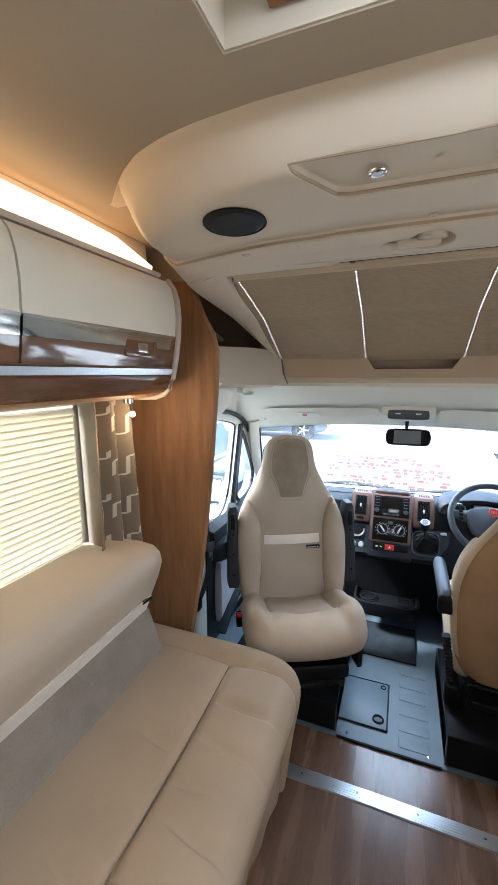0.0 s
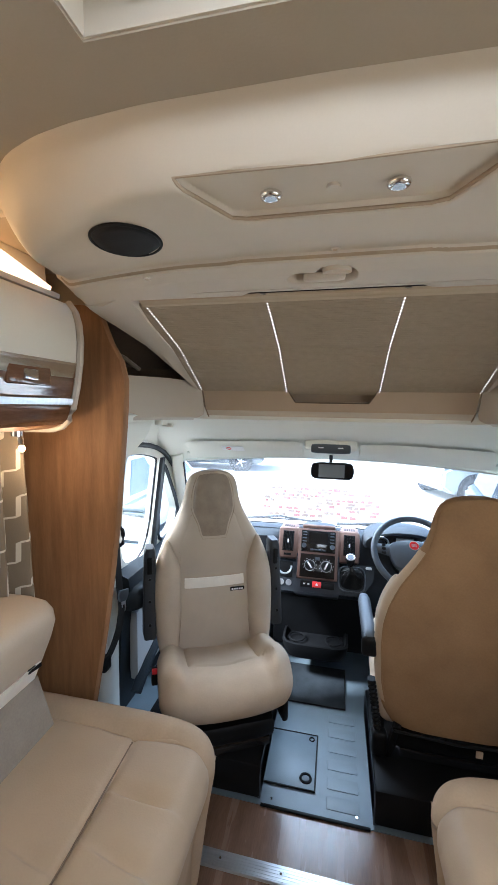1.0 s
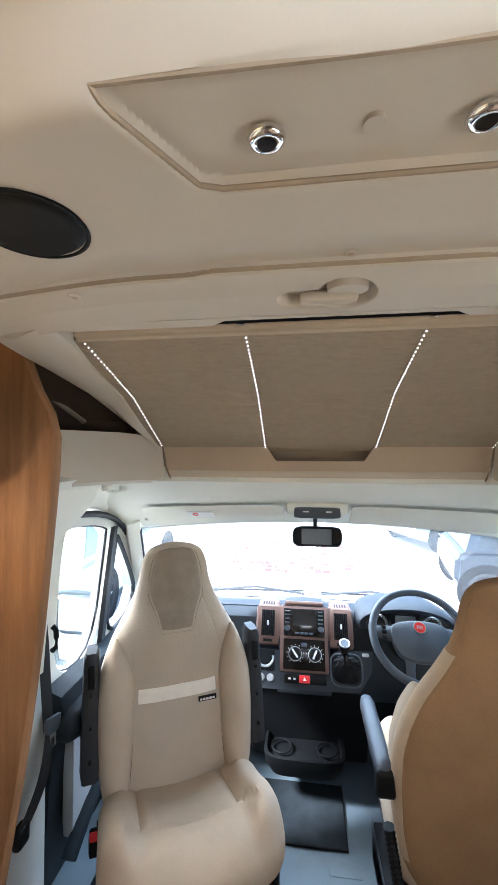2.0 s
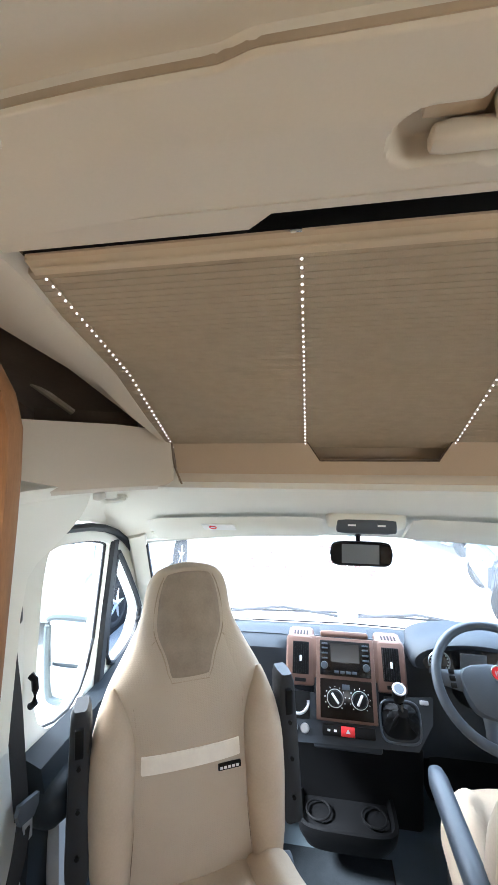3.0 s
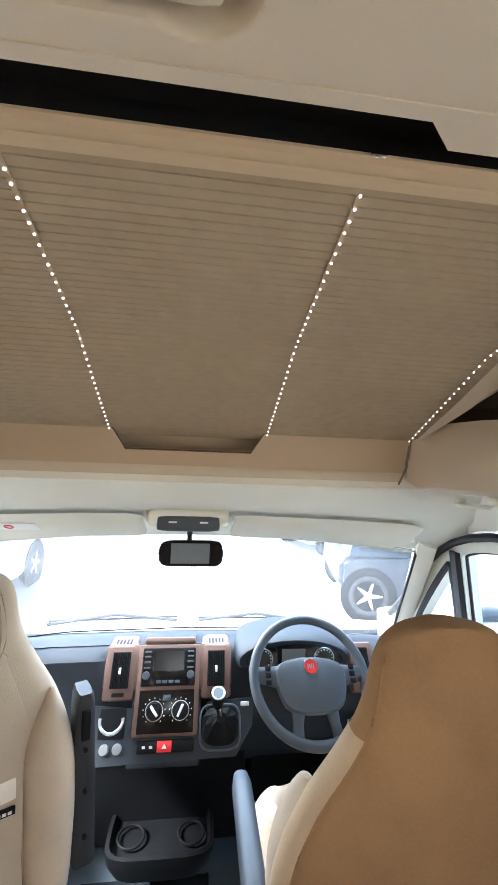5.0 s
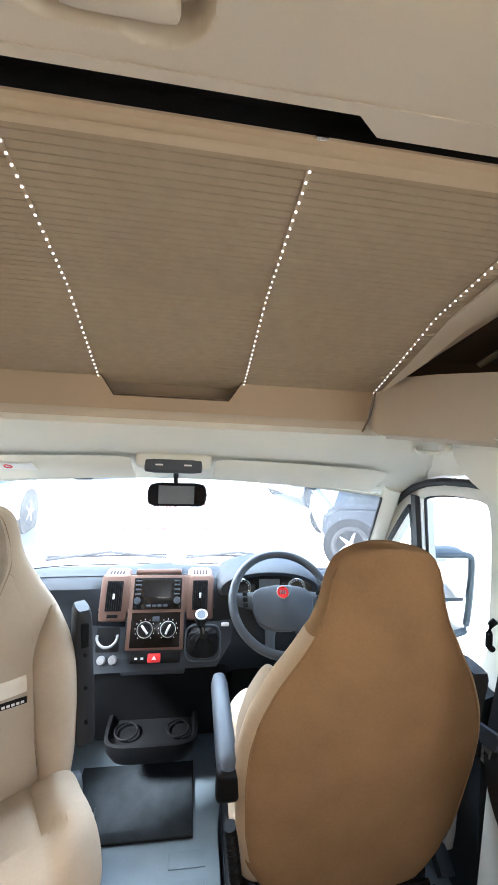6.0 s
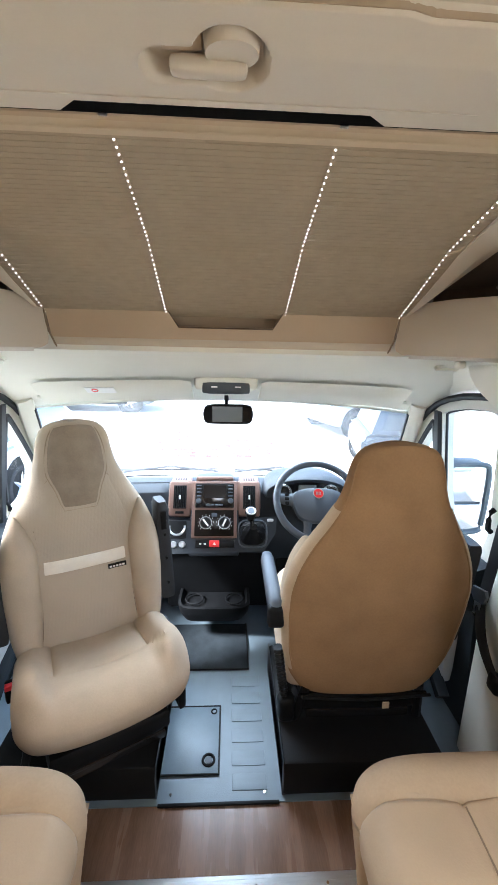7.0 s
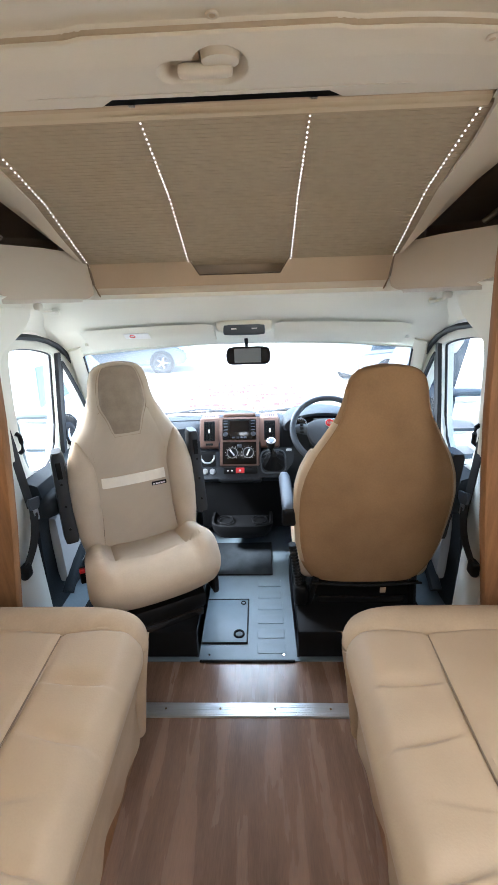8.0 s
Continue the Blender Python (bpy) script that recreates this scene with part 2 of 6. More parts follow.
def pad(cx, cy, cz, sx, sy, sz, r, n=8, puff=0.0):
    """A soft rounded block."""
    bm = bmesh.new()
    made = bmesh.ops.create_cube(bm, size=2.0)["verts"]
    es = list({e for v in made for e in v.link_edges})
    bmesh.ops.subdivide_edges(bm, edges=es, cuts=n, use_grid_fill=True)
    vs = list(bm.verts)
    h = Vector((sx / 2, sy / 2, sz / 2))
    for v in vs:
        u = v.co.copy()
        p = Vector((u.x * h.x, u.y * h.y, u.z * h.z))
        core = Vector([max(-h[i] + r, min(h[i] - r, p[i])) if h[i] > r else 0 for i in range(3)])
        d = p - core
        if d.length > 1e-9:
            q = core + d.normalized() * min(r, max(h.x, h.y, h.z))
        else:
            q = p
        k = 1 + puff * (1 - min(1, u.x * u.x)) * (1 - min(1, u.y * u.y)) if abs(u.z) > 0.99 else 1
        v.co = Vector((cx + q.x, cy + q.y, cz + q.z * k))
    return bm


def prism(pts, a0, a1, axis="y", bm=None):
    """A closed outline drawn in the two other axes (x z for y, y z for x, x y for z), given a length along axis."""
    bm = bm or bmesh.new()

    def at(p, a):
        return {"y": (p[0], a, p[1]), "x": (a, p[0], p[1]), "z": (p[0], p[1], a)}[axis]

    lo = [bm.verts.new(at(p, a0)) for p in pts]
    hi = [bm.verts.new(at(p, a1)) for p in pts]
    n = len(pts)
    bm.faces.new(lo)
    bm.faces.new(list(reversed(hi)))
    for i in range(n):
        bm.faces.new((lo[i], lo[(i + 1) % n], hi[(i + 1) % n], hi[i]))
    return bm


def loft(rings, close=True, caps=True, bm=None):
    bm = bm or bmesh.new()
    vs = [[bm.verts.new(p) for p in r] for r in rings]
    n = len(rings[0])
    for a, b in zip(vs, vs[1:]):
        for i in range(n if close else n - 1):
            j = (i + 1) % n
            bm.faces.new((a[i], a[j], b[j], b[i]))
    if caps and close:
        bm.faces.new(list(reversed(vs[0])))
        bm.faces.new(vs[-1])
    return bm


def tube(pts, r, n=8, bm=None, caps=True, flat=1.0):
    """A round bar along points; r a number or one for each point."""
    pts = [Vector(p) for p in pts]
    rings = []
    for i, p in enumerate(pts):
        d = (pts[min(i + 1, len(pts) - 1)] - pts[max(i - 1, 0)]).normalized()
        up = Vector((0, 0, 1)) if abs(d.z) < 0.95 else Vector((1, 0, 0))
        u = d.cross(up).normalized()
        w = d.cross(u)
        rr = r[i] if isinstance(r, (list, tuple)) else r
        rings.append([p + u * rr * math.cos(2 * math.pi * k / n) + w * rr * flat * math.sin(2 * math.pi * k / n) for k in range(n)])
    return loft(rings, True, caps, bm)


def rounded(pts, radii, k=3):
    """An open path and its radii with the corners cut round."""
    run = [(Vector(p), r) for p, r in zip(pts, radii)]
    for _ in range(k):
        out = [run[0]]
        for (a, ra), (b, rb) in zip(run, run[1:]):
            out += [(a * .75 + b * .25, ra * .75 + rb * .25), (a * .25 + b * .75, ra * .25 + rb * .75)]
        run = out + [run[-1]]
    return [p for p, r in run], [r for p, r in run]


def disc(c, nrm, r, depth, n=24, bm=None, r2=None):
    c, nrm = Vector(c), Vector(nrm).normalized()
    q = nrm.to_track_quat("Z", "Y")
    rings = []
    for a, rr in ((0, r), (depth, r if r2 is None else r2)):
        rings.append([c + q @ Vector((rr * math.cos(2 * math.pi * k / n), rr * math.sin(2 * math.pi * k / n), a)) for k in range(n)])
    return loft(rings, True, True, bm)


def ring(c, nrm, R, r, n=40, m=10, bm=None, squash=1.0):
    c = Vector(c)
    q = Vector(nrm).normalized().to_track_quat("Z", "Y")
    bm = bm or bmesh.new()
    vs = []
    for i in range(n):
        a = 2 * math.pi * i / n
        vs.append([bm.verts.new(c + q @ Vector(((R + r * math.cos(b)) * math.cos(a), (R + r * math.cos(b)) * math.sin(a) * squash, r * math.sin(b)))) for b in [2 * math.pi * k / m for k in range(m)]])
    for i in range(n):
        for k in range(m):
            bm.faces.new((vs[i][k], vs[(i + 1) % n][k], vs[(i + 1) % n][(k + 1) % m], vs[i][(k + 1) % m]))
    return bm


def sheet(fn, us, vs, thick=None, bm=None):
    """A grid surface fn(u, v); thick: a vector that gives it a back."""
    bm = bm or bmesh.new()
    g = [[bm.verts.new(fn(u, v)) for v in vs] for u in us]
    for i in range(len(us) - 1):
        for j in range(len(vs) - 1):
            bm.faces.new((g[i][j], g[i + 1][j], g[i + 1][j + 1], g[i][j + 1]))
    if thick is not None:
        t = Vector(thick)
        k = [[bm.verts.new(v.co + t) for v in row] for row in g]
        a, b = len(us) - 1, len(vs) - 1
        for i in range(a):
            for j in range(b):
                bm.faces.new((k[i][j], k[i][j + 1], k[i + 1][j + 1], k[i + 1][j]))
        for i in range(a):
            bm.faces.new((g[i][0], k[i][0], k[i + 1][0], g[i + 1][0]))
            bm.faces.new((g[i][b], g[i + 1][b], k[i + 1][b], k[i][b]))
        for j in range(b):
            bm.faces.new((g[0][j], g[0][j + 1], k[0][j + 1], k[0][j]))
            bm.faces.new((g[a][j], k[a][j], k[a][j + 1], g[a][j + 1]))
    return bm


def steps(a, b, n):
    return [a + (b - a) * i / n for i in range(n + 1)]


def ease(x, a, b):
    t = max(0.0, min(1.0, (x - a) / (b - a)))
    return t * t * (3 - 2 * t)


def line(x, pts):
    """Straight pieces through (x, y) pairs."""
    if x <= pts[0][0]:
        return pts[0][1]
    for (a, p), (b, q) in zip(pts, pts[1:]):
        if x <= b:
            return p + (q - p) * (x - a) / (b - a)
    return pts[-1][1]


def curve_line(x, pts):
    """Like line, with eased corners."""
    return (line(x - 0.02, pts) + 2 * line(x, pts) + line(x + 0.02, pts)) / 4


# ---- the shell ----
solid("floor", box(-1.05, 1.05, -1.6, 1.757, -0.06, 0.0), M["floor"], "dark walnut wood-effect vinyl floor between the sofas", "floor", "structure", smooth=False)
solid("cab_floor", box(-0.95, 0.95, 1.757, 3.0, -0.06, 0.004), M["mat"], "slate grey moulded rubber cab floor", "floor", "structure", smooth=False)
solid("wall_rear", box(-1.1, 1.1, -1.68, -1.6, -0.06, 2.0), M["ceiling"], "plain cream rear wall", "wall", "structure", smooth=False)
wr_ = bmesh.new()
box(1.05, 1.1, -1.6, 1.68, -0.06, 0.95, bm=wr_)
box(1.05, 1.1, -1.6, 1.68, 1.45, 2.0, bm=wr_)
box(1.05, 1.1, 1.0, 1.68, 0.95, 1.45, bm=wr_)
box(1.05, 1.1, -1.6, -0.4, 0.95, 1.45, bm=wr_)
solid("wall_right", wr_, M["ceiling"], "plain cream side wall with a window opening", "wall", "structure", smooth=False)
# left wall with the window opening
wl = bmesh.new()
box(-1.1, -1.05, -1.6, 1.68, -0.06, 0.86, bm=wl)
box(-1.1, -1.05, -1.6, 1.68, 1.45, 2.0, bm=wl)
box(-1.1, -1.05, 1.34, 1.68, 0.86, 1.45, bm=wl)
box(-1.1, -1.05, -1.6, -0.3, 0.86, 1.45, bm=wl)
solid("wall_left", wl, M["ceiling"], "cream side wall with a long window opening", "wall", "structure", smooth=False)

CEIL = 1.90
rc = bmesh.new()
WX0, WX1, WY0, WY1 = -0.28, 0.44, 0.14, 0.87
box(-1.1, 1.1, -1.68, WY0, CEIL, CEIL + 0.05, bm=rc)
box(-1.1, WX0, WY0, WY1, CEIL, CEIL + 0.05, bm=rc)
box(WX1, 1.1, WY0, WY1, CEIL, CEIL + 0.05, bm=rc)
box(-1.1, -0.70, WY1, 1.6, CEIL + 0.004, CEIL + 0.05, bm=rc)
box(0.70, 1.1, WY1, 1.6, CEIL + 0.004, CEIL + 0.05, bm=rc)
box(-0.70, 0.70, WY1 + 0.03, 1.6, CEIL + 0.036, CEIL + 0.05, bm=rc)
for s_ in (-1, 1):
    box(min(s_ * 0.66, s_ * 1.05), max(s_ * 0.66, s_ * 1.05), 1.594, 1.616, 1.801, CEIL + 0.003, bm=rc)
solid("ceiling", rc, M["ceiling"], "cream lined ceiling with a roof light well", "ceiling", "structure", smooth=False)
rl = thing("roof_light", (0.08, 0.5, CEIL), "cream framed roof light set in a ceiling well with wood trim", "roof light", kind="structure")
fr = bmesh.new()
for a in ((WX0 - 0.02, WX1 + 0.02, WY1 - 0.003, WY1 + 0.012), (WX0 - 0.02, WX1 + 0.02, WY0 - 0.012, WY0 + 0.003), (WX0 - 0.02, WX0 + 0.003, WY0 + 0.003, WY1 - 0.003), (WX1 - 0.003, WX1 + 0.02, WY0 + 0.003, WY1 - 0.003)):
    box(*a, CEIL + 0.003, CEIL + 0.0625, bm=fr)
part("well_wall", fr, M["mould"], rl)
fr = bmesh.new()
for a in ((WX0, WX1, 0.745, WY1), (WX0, WX1, WY0, 0.19), (WX0, -0.20, 0.19, 0.745), (0.36, WX1, 0.19, 0.745)):
    box(*a, CEIL + 0.0625, CEIL + 0.08, bm=fr)
part("frame", fr, M["mould"], rl)
fr = bmesh.new()
for a in ((-0.215, 0.42, 0.852, 0.8665), (-0.215, 0.42, 0.1435, 0.158)):
    box(*a, CEIL + 0.030, CEIL + 0.060, r=0.003, bm=fr)
part("wood_trim", fr, M["wood"], rl, "cherry veneer strip")
part("pane", box(-0.22, 0.38, 0.17, 0.765, CEIL + 0.092, CEIL + 0.098), M["glass"], rl).visible_shadow = False


def arch(x):
    """Where the overcab moulding begins, along x."""
    return curve_line(abs(x), [(0.0, 0.968), (0.26, 0.972), (0.38, 0.984), (0.46, 1.0), (0.54, 1.03), (0.61, 1.078), (0.68, 1.14), (0.75, 1.21)])


SPOT = [(-0.228, 1.004), (-0.165, 1.112), (-0.140, 1.120), (0.155, 1.120), (0.180, 1.112), (0.243, 1.004)]


def spot_edge(x, y):
    """Distance to the outline of the spotlight panel, less than zero inside."""
    d = -1.0
    for (ax, ay), (bx, by) in zip(SPOT, SPOT[1:] + SPOT[:1]):
        n = math.hypot(bx - ax, by - ay)
        d = max(d, ((bx - ax) * (y - ay) - (by - ay) * (x - ax)) / n)
    return d


def seam_y(x):
    """The joint across the overcab moulding."""
    return 1.277 - 0.006 * (1 - ease(abs(x), 0.19, 0.225)) + 0.004 * ease(abs(x), 0.16, 0.50)


def side(y):
    """Half width of the overcab moulding."""
    return line(y, [(1.02, 0.72), (1.08, 0.668), (1.13, 0.644), (1.20, 0.638), (1.355, 0.668), (1.41, 0.685)])


def pod(x, y):
    """Height of the overcab moulding."""
    e = arch(x)
    low = line(y, [(0.9, 1.815), (1.0, 1.805), (1.15, 1.797), (1.30, 1.778), (1.33, 1.772), (1.48, 1.765)])
    low -= 0.16 * max(0, abs(x) - 0.30) ** 1.6
    t = max(0.0, min(1.0, (y - e) / (0.050 + 0.055 * ease(abs(x), 0.25, 0.55))))
    k = 0.10 * ease(y, e, e + 0.005) + 0.90 * (1 - (1 - t) ** 2.1)
    k *= 0.75 * ease(side(y) - abs(x), -0.002, 0.008) + 0.25 * ease(side(y) - abs(x), 0.0, 0.05)
    z = CEIL + (low - CEIL) * k
    # shallow step across
    ys_ = seam_y(x)
    z -= 0.016 * ease(y, ys_ - 0.001, ys_ + 0.003) - 0.015 * ease(y, ys_ - 0.075, ys_ - 0.004)
    # sunk panel for the spotlights
    z += 0.015 * ease(-spot_edge(x, y), -0.003, 0.006)
    # latch recess: a round well with a side lobe
    r1 = math.hypot(x - 0.010, y - 1.344) - 0.046
    t = max(0.0, min(1.0, (x + 0.068) / 0.06))
    r2 = math.hypot(x + 0.068 - 0.06 * t, y - 1.354) - 0.028
    z += 0.022 * ease(-min(r1, r2), -0.003, 0.007)
    return z


def pod_rows(x):
    e = arch(x)
    return steps(WY1, e - 0.012, 3)[:-1] + steps(e - 0.012, e + 0.03, 16)[:-1] + steps(e + 0.03, seam_y(x) - 0.08, 50)[:-1] + steps(seam_y(x) - 0.08, seam_y(x) - 0.006, 16)[:-1] + steps(seam_y(x) - 0.006, seam_y(x) + 0.006, 10)[:-1] + steps(seam_y(x) + 0.006, 1.41, 56)


PX = steps(-0.745, -0.70, 4)[:-1] + steps(-0.70, -0.62, 32)[:-1] + steps(-0.62, -0.25, 34)[:-1] + steps(-0.25, -0.12, 30)[:-1] + steps(-0.12, 0.085, 68)[:-1] + steps(0.085, 0.26, 36)[:-1] + steps(0.26, 0.62, 30)[:-1] + steps(0.62, 0.70, 32)[:-1] + steps(0.70, 0.745, 4)


def pod_point(x, k):
    y = pod_rows(x)[k]
    return Vector((x, y, pod(x, y)))


pm = sheet(pod_point, PX, range(len(pod_rows(0))), (0, 0, 0.03))
overcab = solid("ceiling_overcab", pm, M["mould"], "cream moulded overcab ceiling panel with a curved arch edge", "ceiling", "structure")
overcab.data.materials.append(M["ceiling"])
for f_ in overcab.data.polygons:
    if f_.center.y < arch(f_.center.x) - 0.001:
        f_.material_index = 1
# tan strip paints the shade on the face of the joint step
jn = sheet(lambda x, v: (x, seam_y(x) + 0.0005, pod(x, seam_y(x) - 0.004) - 0.0125 * v), steps(-0.632, 0.632, 120), (0, 1), (0, 0.003, 0))
solid("ceiling_overcab_joint_shade", jn, M["joint"], "tan strip painting the shade on the overcab ceiling joint", "trim", "structure", smooth=False)
# centre tongue in front of the black slot
solid("ceiling_overcab_lip", prism([(-0.56, 1.41), (0.56, 1.41), (0.56, 1.449), (0.235, 1.449), (0.205, 1.4235), (-0.200, 1.4235), (-0.228, 1.449), (-0.56, 1.449)], 1.7655, 1.80, "z"), M["mould"],
      "cream front lip of the overcab ceiling with a cut-back middle", "trim", "structure", smooth=False)
# overcab outer roof and sides, closing the nose of the body
nose = [(1.60, 1.832), (1.62, 1.83), (2.12, 1.62), (2.20, 1.46), (2.24, 1.46), (2.17, 1.66), (1.64, 1.88), (1.60, 1.882)]
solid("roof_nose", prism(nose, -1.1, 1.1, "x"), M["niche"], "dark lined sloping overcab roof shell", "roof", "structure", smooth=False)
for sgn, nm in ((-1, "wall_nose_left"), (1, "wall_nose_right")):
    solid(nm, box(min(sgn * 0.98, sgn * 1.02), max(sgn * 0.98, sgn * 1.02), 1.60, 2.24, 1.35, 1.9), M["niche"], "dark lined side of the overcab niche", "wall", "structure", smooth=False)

# black slot above the blind
sb = box(-0.535, 0.535, 1.424, 1.486, 1.800, 1.83)
box(-0.535, 0.535, 1.4795, 1.4825, 1.7785, 1.80, bm=sb)
solid("blind_slot", sb, M["black"], "black recessed slot along the top of the blind", "trim", "structure", smooth=False)

# ---- skylight blind ----
BL = [(1.478, 1.776), (1.505, 1.765), (1.607, 1.737), (1.787, 1.684), (1.88, 1.637), (2.033, 1.562), (2.095, 1.532)]


def blind_z(y):
    return line(y, BL)


blind = thing("skylight_blind", (0, 1.78, 1.68), "closed taupe pleated fabric blind over the front skylight", "blind")
ys, zig = [], {}
y = 1.504
while y < 2.095:
    for dy, dz in ((0.0, 0.0), (0.0100, -0.0006), (0.0106, 0.0026), (0.0119, 0.0026)):
        ys.append(y + dy)
        zig[y + dy] = dz
    y += 0.0126
part("pleated_fabric", sheet(lambda yy, x: (x, yy, blind_z(yy) + zig[yy]), ys, steps(-0.572, 0.572, 2), (0, 0, 0.008)), M["blind"], blind, smooth=False)
part("top_rail", prism([(1.483, 1.7725), (1.504, 1.763), (1.506, 1.768), (1.494, 1.80), (1.483, 1.80)], -0.535, 0.535, "x"), M["rail"], blind, "beige aluminium end rail", smooth=False)
part("rail_ridge", prism([(1.492, 1.7665), (1.495, 1.7645), (1.503, 1.761), (1.504, 1.766)], -0.534, 0.534, "x"), M["rail"], blind, "beige ridge of the rail", smooth=False)
part("pull_lip", prism([(1.4775, 1.775), (1.483, 1.7715), (1.484, 1.778), (1.4775, 1.778)], -0.53, 0.53, "x"), M["facia"], blind, "thin tan pull lip", smooth=False)
part("catch", box(-0.184, -0.170, 1.474, 1.4775, 1.773, 1.778, r=0.001), M["chrome"], blind, "small bright catch")
part("catch", box(0.176, 0.190, 1.474, 1.4775, 1.773, 1.778, r=0.001), M["chrome"], blind, "small bright catch")

# light strips across the blind
dot = bmesh.new()
bmesh.ops.create_icosphere(dot, subdivisions=1, radius=0.0019)
dot_mesh = mesh_of(dot, "led", M["led"])
for xs, xe, y0 in ((-0.524, -0.547, 1.512), (-0.172, -0.183, 1.512), (0.180, 0.183, 1.512), (0.524, 0.544, 1.512)):
    strip = thing("led_strip", (xs, 1.5, 1.76), "lit dotted cool white light strip on the blind", "light strip", "blind light strips")
    part("carrier", sheet(lambda v, u: (xs + (xe - xs) * v + u, y0 + (2.085 - y0) * v, blind_z(y0 + (2.085 - y0) * v) - 0.0028), steps(0, 1, 30), (-0.003, 0.003), (0, 0, 0.0012)), M["blind"], strip)
    for i in range(38):
        v = i / 37
        yy = y0 + (2.08 - y0) * v
        o = new("led", dot_mesh)
        o.parent = strip
        o.location = Vector((xs + (xe - xs) * v, yy, blind_z(yy) - 0.004)) - strip.location

# ---- shelf front under the blind ----
shelf = thing("overcab_shelf", (0, 2.07, 1.42), "tan moulded overcab shelf front with a notched middle", "shelf")
up = [(-0.547, 1.558), (-0.182, 1.553), (-0.145, 1.497), (0.145, 1.497), (0.182, 1.553), (0.547, 1.558), (0.531, 1.463), (-0.531, 1.463)]
part("front", prism(up, 2.068, 2.085, "y"), M["facia"], shelf, smooth=False)
roll = [(2.0695, 1.463), (2.066, 1.456), (2.066, 1.445), (2.076, 1.428), (2.095, 1.419), (2.14, 1.412), (2.14, 1.475)]
part("rolled_edge", prism(roll, -0.528, 0.528, "x"), M["mould"], shelf, "cream rolled lower edge")
part("notch_tray", box(-0.18, 0.18, 2.087, 2.16, 1.495, 1.503, r=0.002), M["facia"], shelf, "tan tray behind the notch")
for sgn in (-1, 1):
    part("side_joint", tube([(sgn * 0.548, 2.064, 1.560), (sgn * 0.541, 2.064, 1.50), (sgn * 0.534, 2.064, 1.472), (sgn * 0.514, 2.068, 1.424)], 0.0028, 6), M["seam"], shelf, "dark joint line")
# thin dark tube stands in for the shadow line below the blind
part("top_shadow_line", tube([(x, 2.0665, z + 0.0015) for x, z in up[:6]], 0.0022, 6), M["niche"], shelf, "dark tube drawn as the shadow line along the blind")
part("inner_back", box(-0.54, 0.54, 2.14, 2.15, 1.415, 1.62), M["facia"], shelf, smooth=False)

for sgn in (-1, 1):
    sd = thing("overcab_side_niche", (sgn * 0.62, 1.9, 1.42), "cream moulded side pocket with a dark open niche above", "storage niche", "overcab niches")
    # beam between blind and niche
    inner = [(0.540, 1.385, 1.754), (0.532, 1.43, 1.758), (0.545, 1.50, 1.753), (0.560, 1.60, 1.730), (0.566, 1.80, 1.676), (0.567, 1.95, 1.60), (0.556, 2.066, 1.556)]
    outer = [(0.640, 1.385, 1.742), (0.655, 1.44, 1.740), (0.672, 1.51, 1.738), (0.675, 1.60, 1.728), (0.650, 1.75, 1.690), (0.618, 1.90, 1.628), (0.575, 2.04, 1.560)]
    rings = []
    for a, b in zip(inner, outer):
        a, b = Vector(a), Vector(b)
        mid = (a + b) / 2 + Vector((0, 0, -0.012))
        rings.append([Vector((sgn * p.x, p.y, p.z)) for p in (a, mid, b, b + Vector((0.01, 0, 0.03)), a + Vector((0, 0, 0.03)))])
    part("beam", loft(rings), M["mould"], sd)
    # pocket front, running outward and to the rear
    plan = [(0.545, 2.07), (0.60, 2.035), (0.66, 1.965), (0.74, 1.85), (0.84, 1.70), (0.90, 1.61)]
    top = [1.556, 1.585, 1.592, 1.592, 1.592, 1.592]
    rings = []
    for (px, py), tz in zip(plan, top):
        nx, ny = 0.85, 0.5
        prof = [(0, tz), (0.0, 1.50), (-0.006, 1.46), (0.004, 1.43), (0.03, 1.418), (0.05, 1.418), (0.02, tz)]
        rings.append([Vector((sgn * (px + nx * d), py + ny * d, z)) for d, z in prof])
    part("pocket_front", loft(rings), M["mould"], sd)
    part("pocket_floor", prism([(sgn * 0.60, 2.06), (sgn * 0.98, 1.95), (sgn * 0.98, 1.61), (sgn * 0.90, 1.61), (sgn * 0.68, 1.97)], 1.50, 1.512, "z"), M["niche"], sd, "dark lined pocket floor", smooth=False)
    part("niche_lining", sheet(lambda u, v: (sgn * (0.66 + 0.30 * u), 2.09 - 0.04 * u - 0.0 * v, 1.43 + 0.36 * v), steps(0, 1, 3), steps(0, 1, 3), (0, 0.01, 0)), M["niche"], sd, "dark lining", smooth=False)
    part("niche_rib", tube([(sgn * 0.95, 1.88, 1.76), (sgn * 0.905, 1.92, 1.723), (sgn * 0.825, 2.03, 1.633)], 0.015, 8, flat=0.6), M["headpad"], sd, "taupe rib inside the niche")

# ---- fittings on the overcab ceiling ----
spk = thing("ceiling_speaker", (-0.380, 1.141, 1.78), "round black mesh loudspeaker set into the cream ceiling", "speaker", "ceiling speakers")


def on_pod(x, y, d=0.0):
    return Vector((x, y, pod(x, y) - d))


def pod_normal(x, y):
    h = 0.01
    return Vector(((pod(x + h, y) - pod(x - h, y)) / (2 * h), (pod(x, y + h) - pod(x, y - h)) / (2 * h), -1)).normalized()


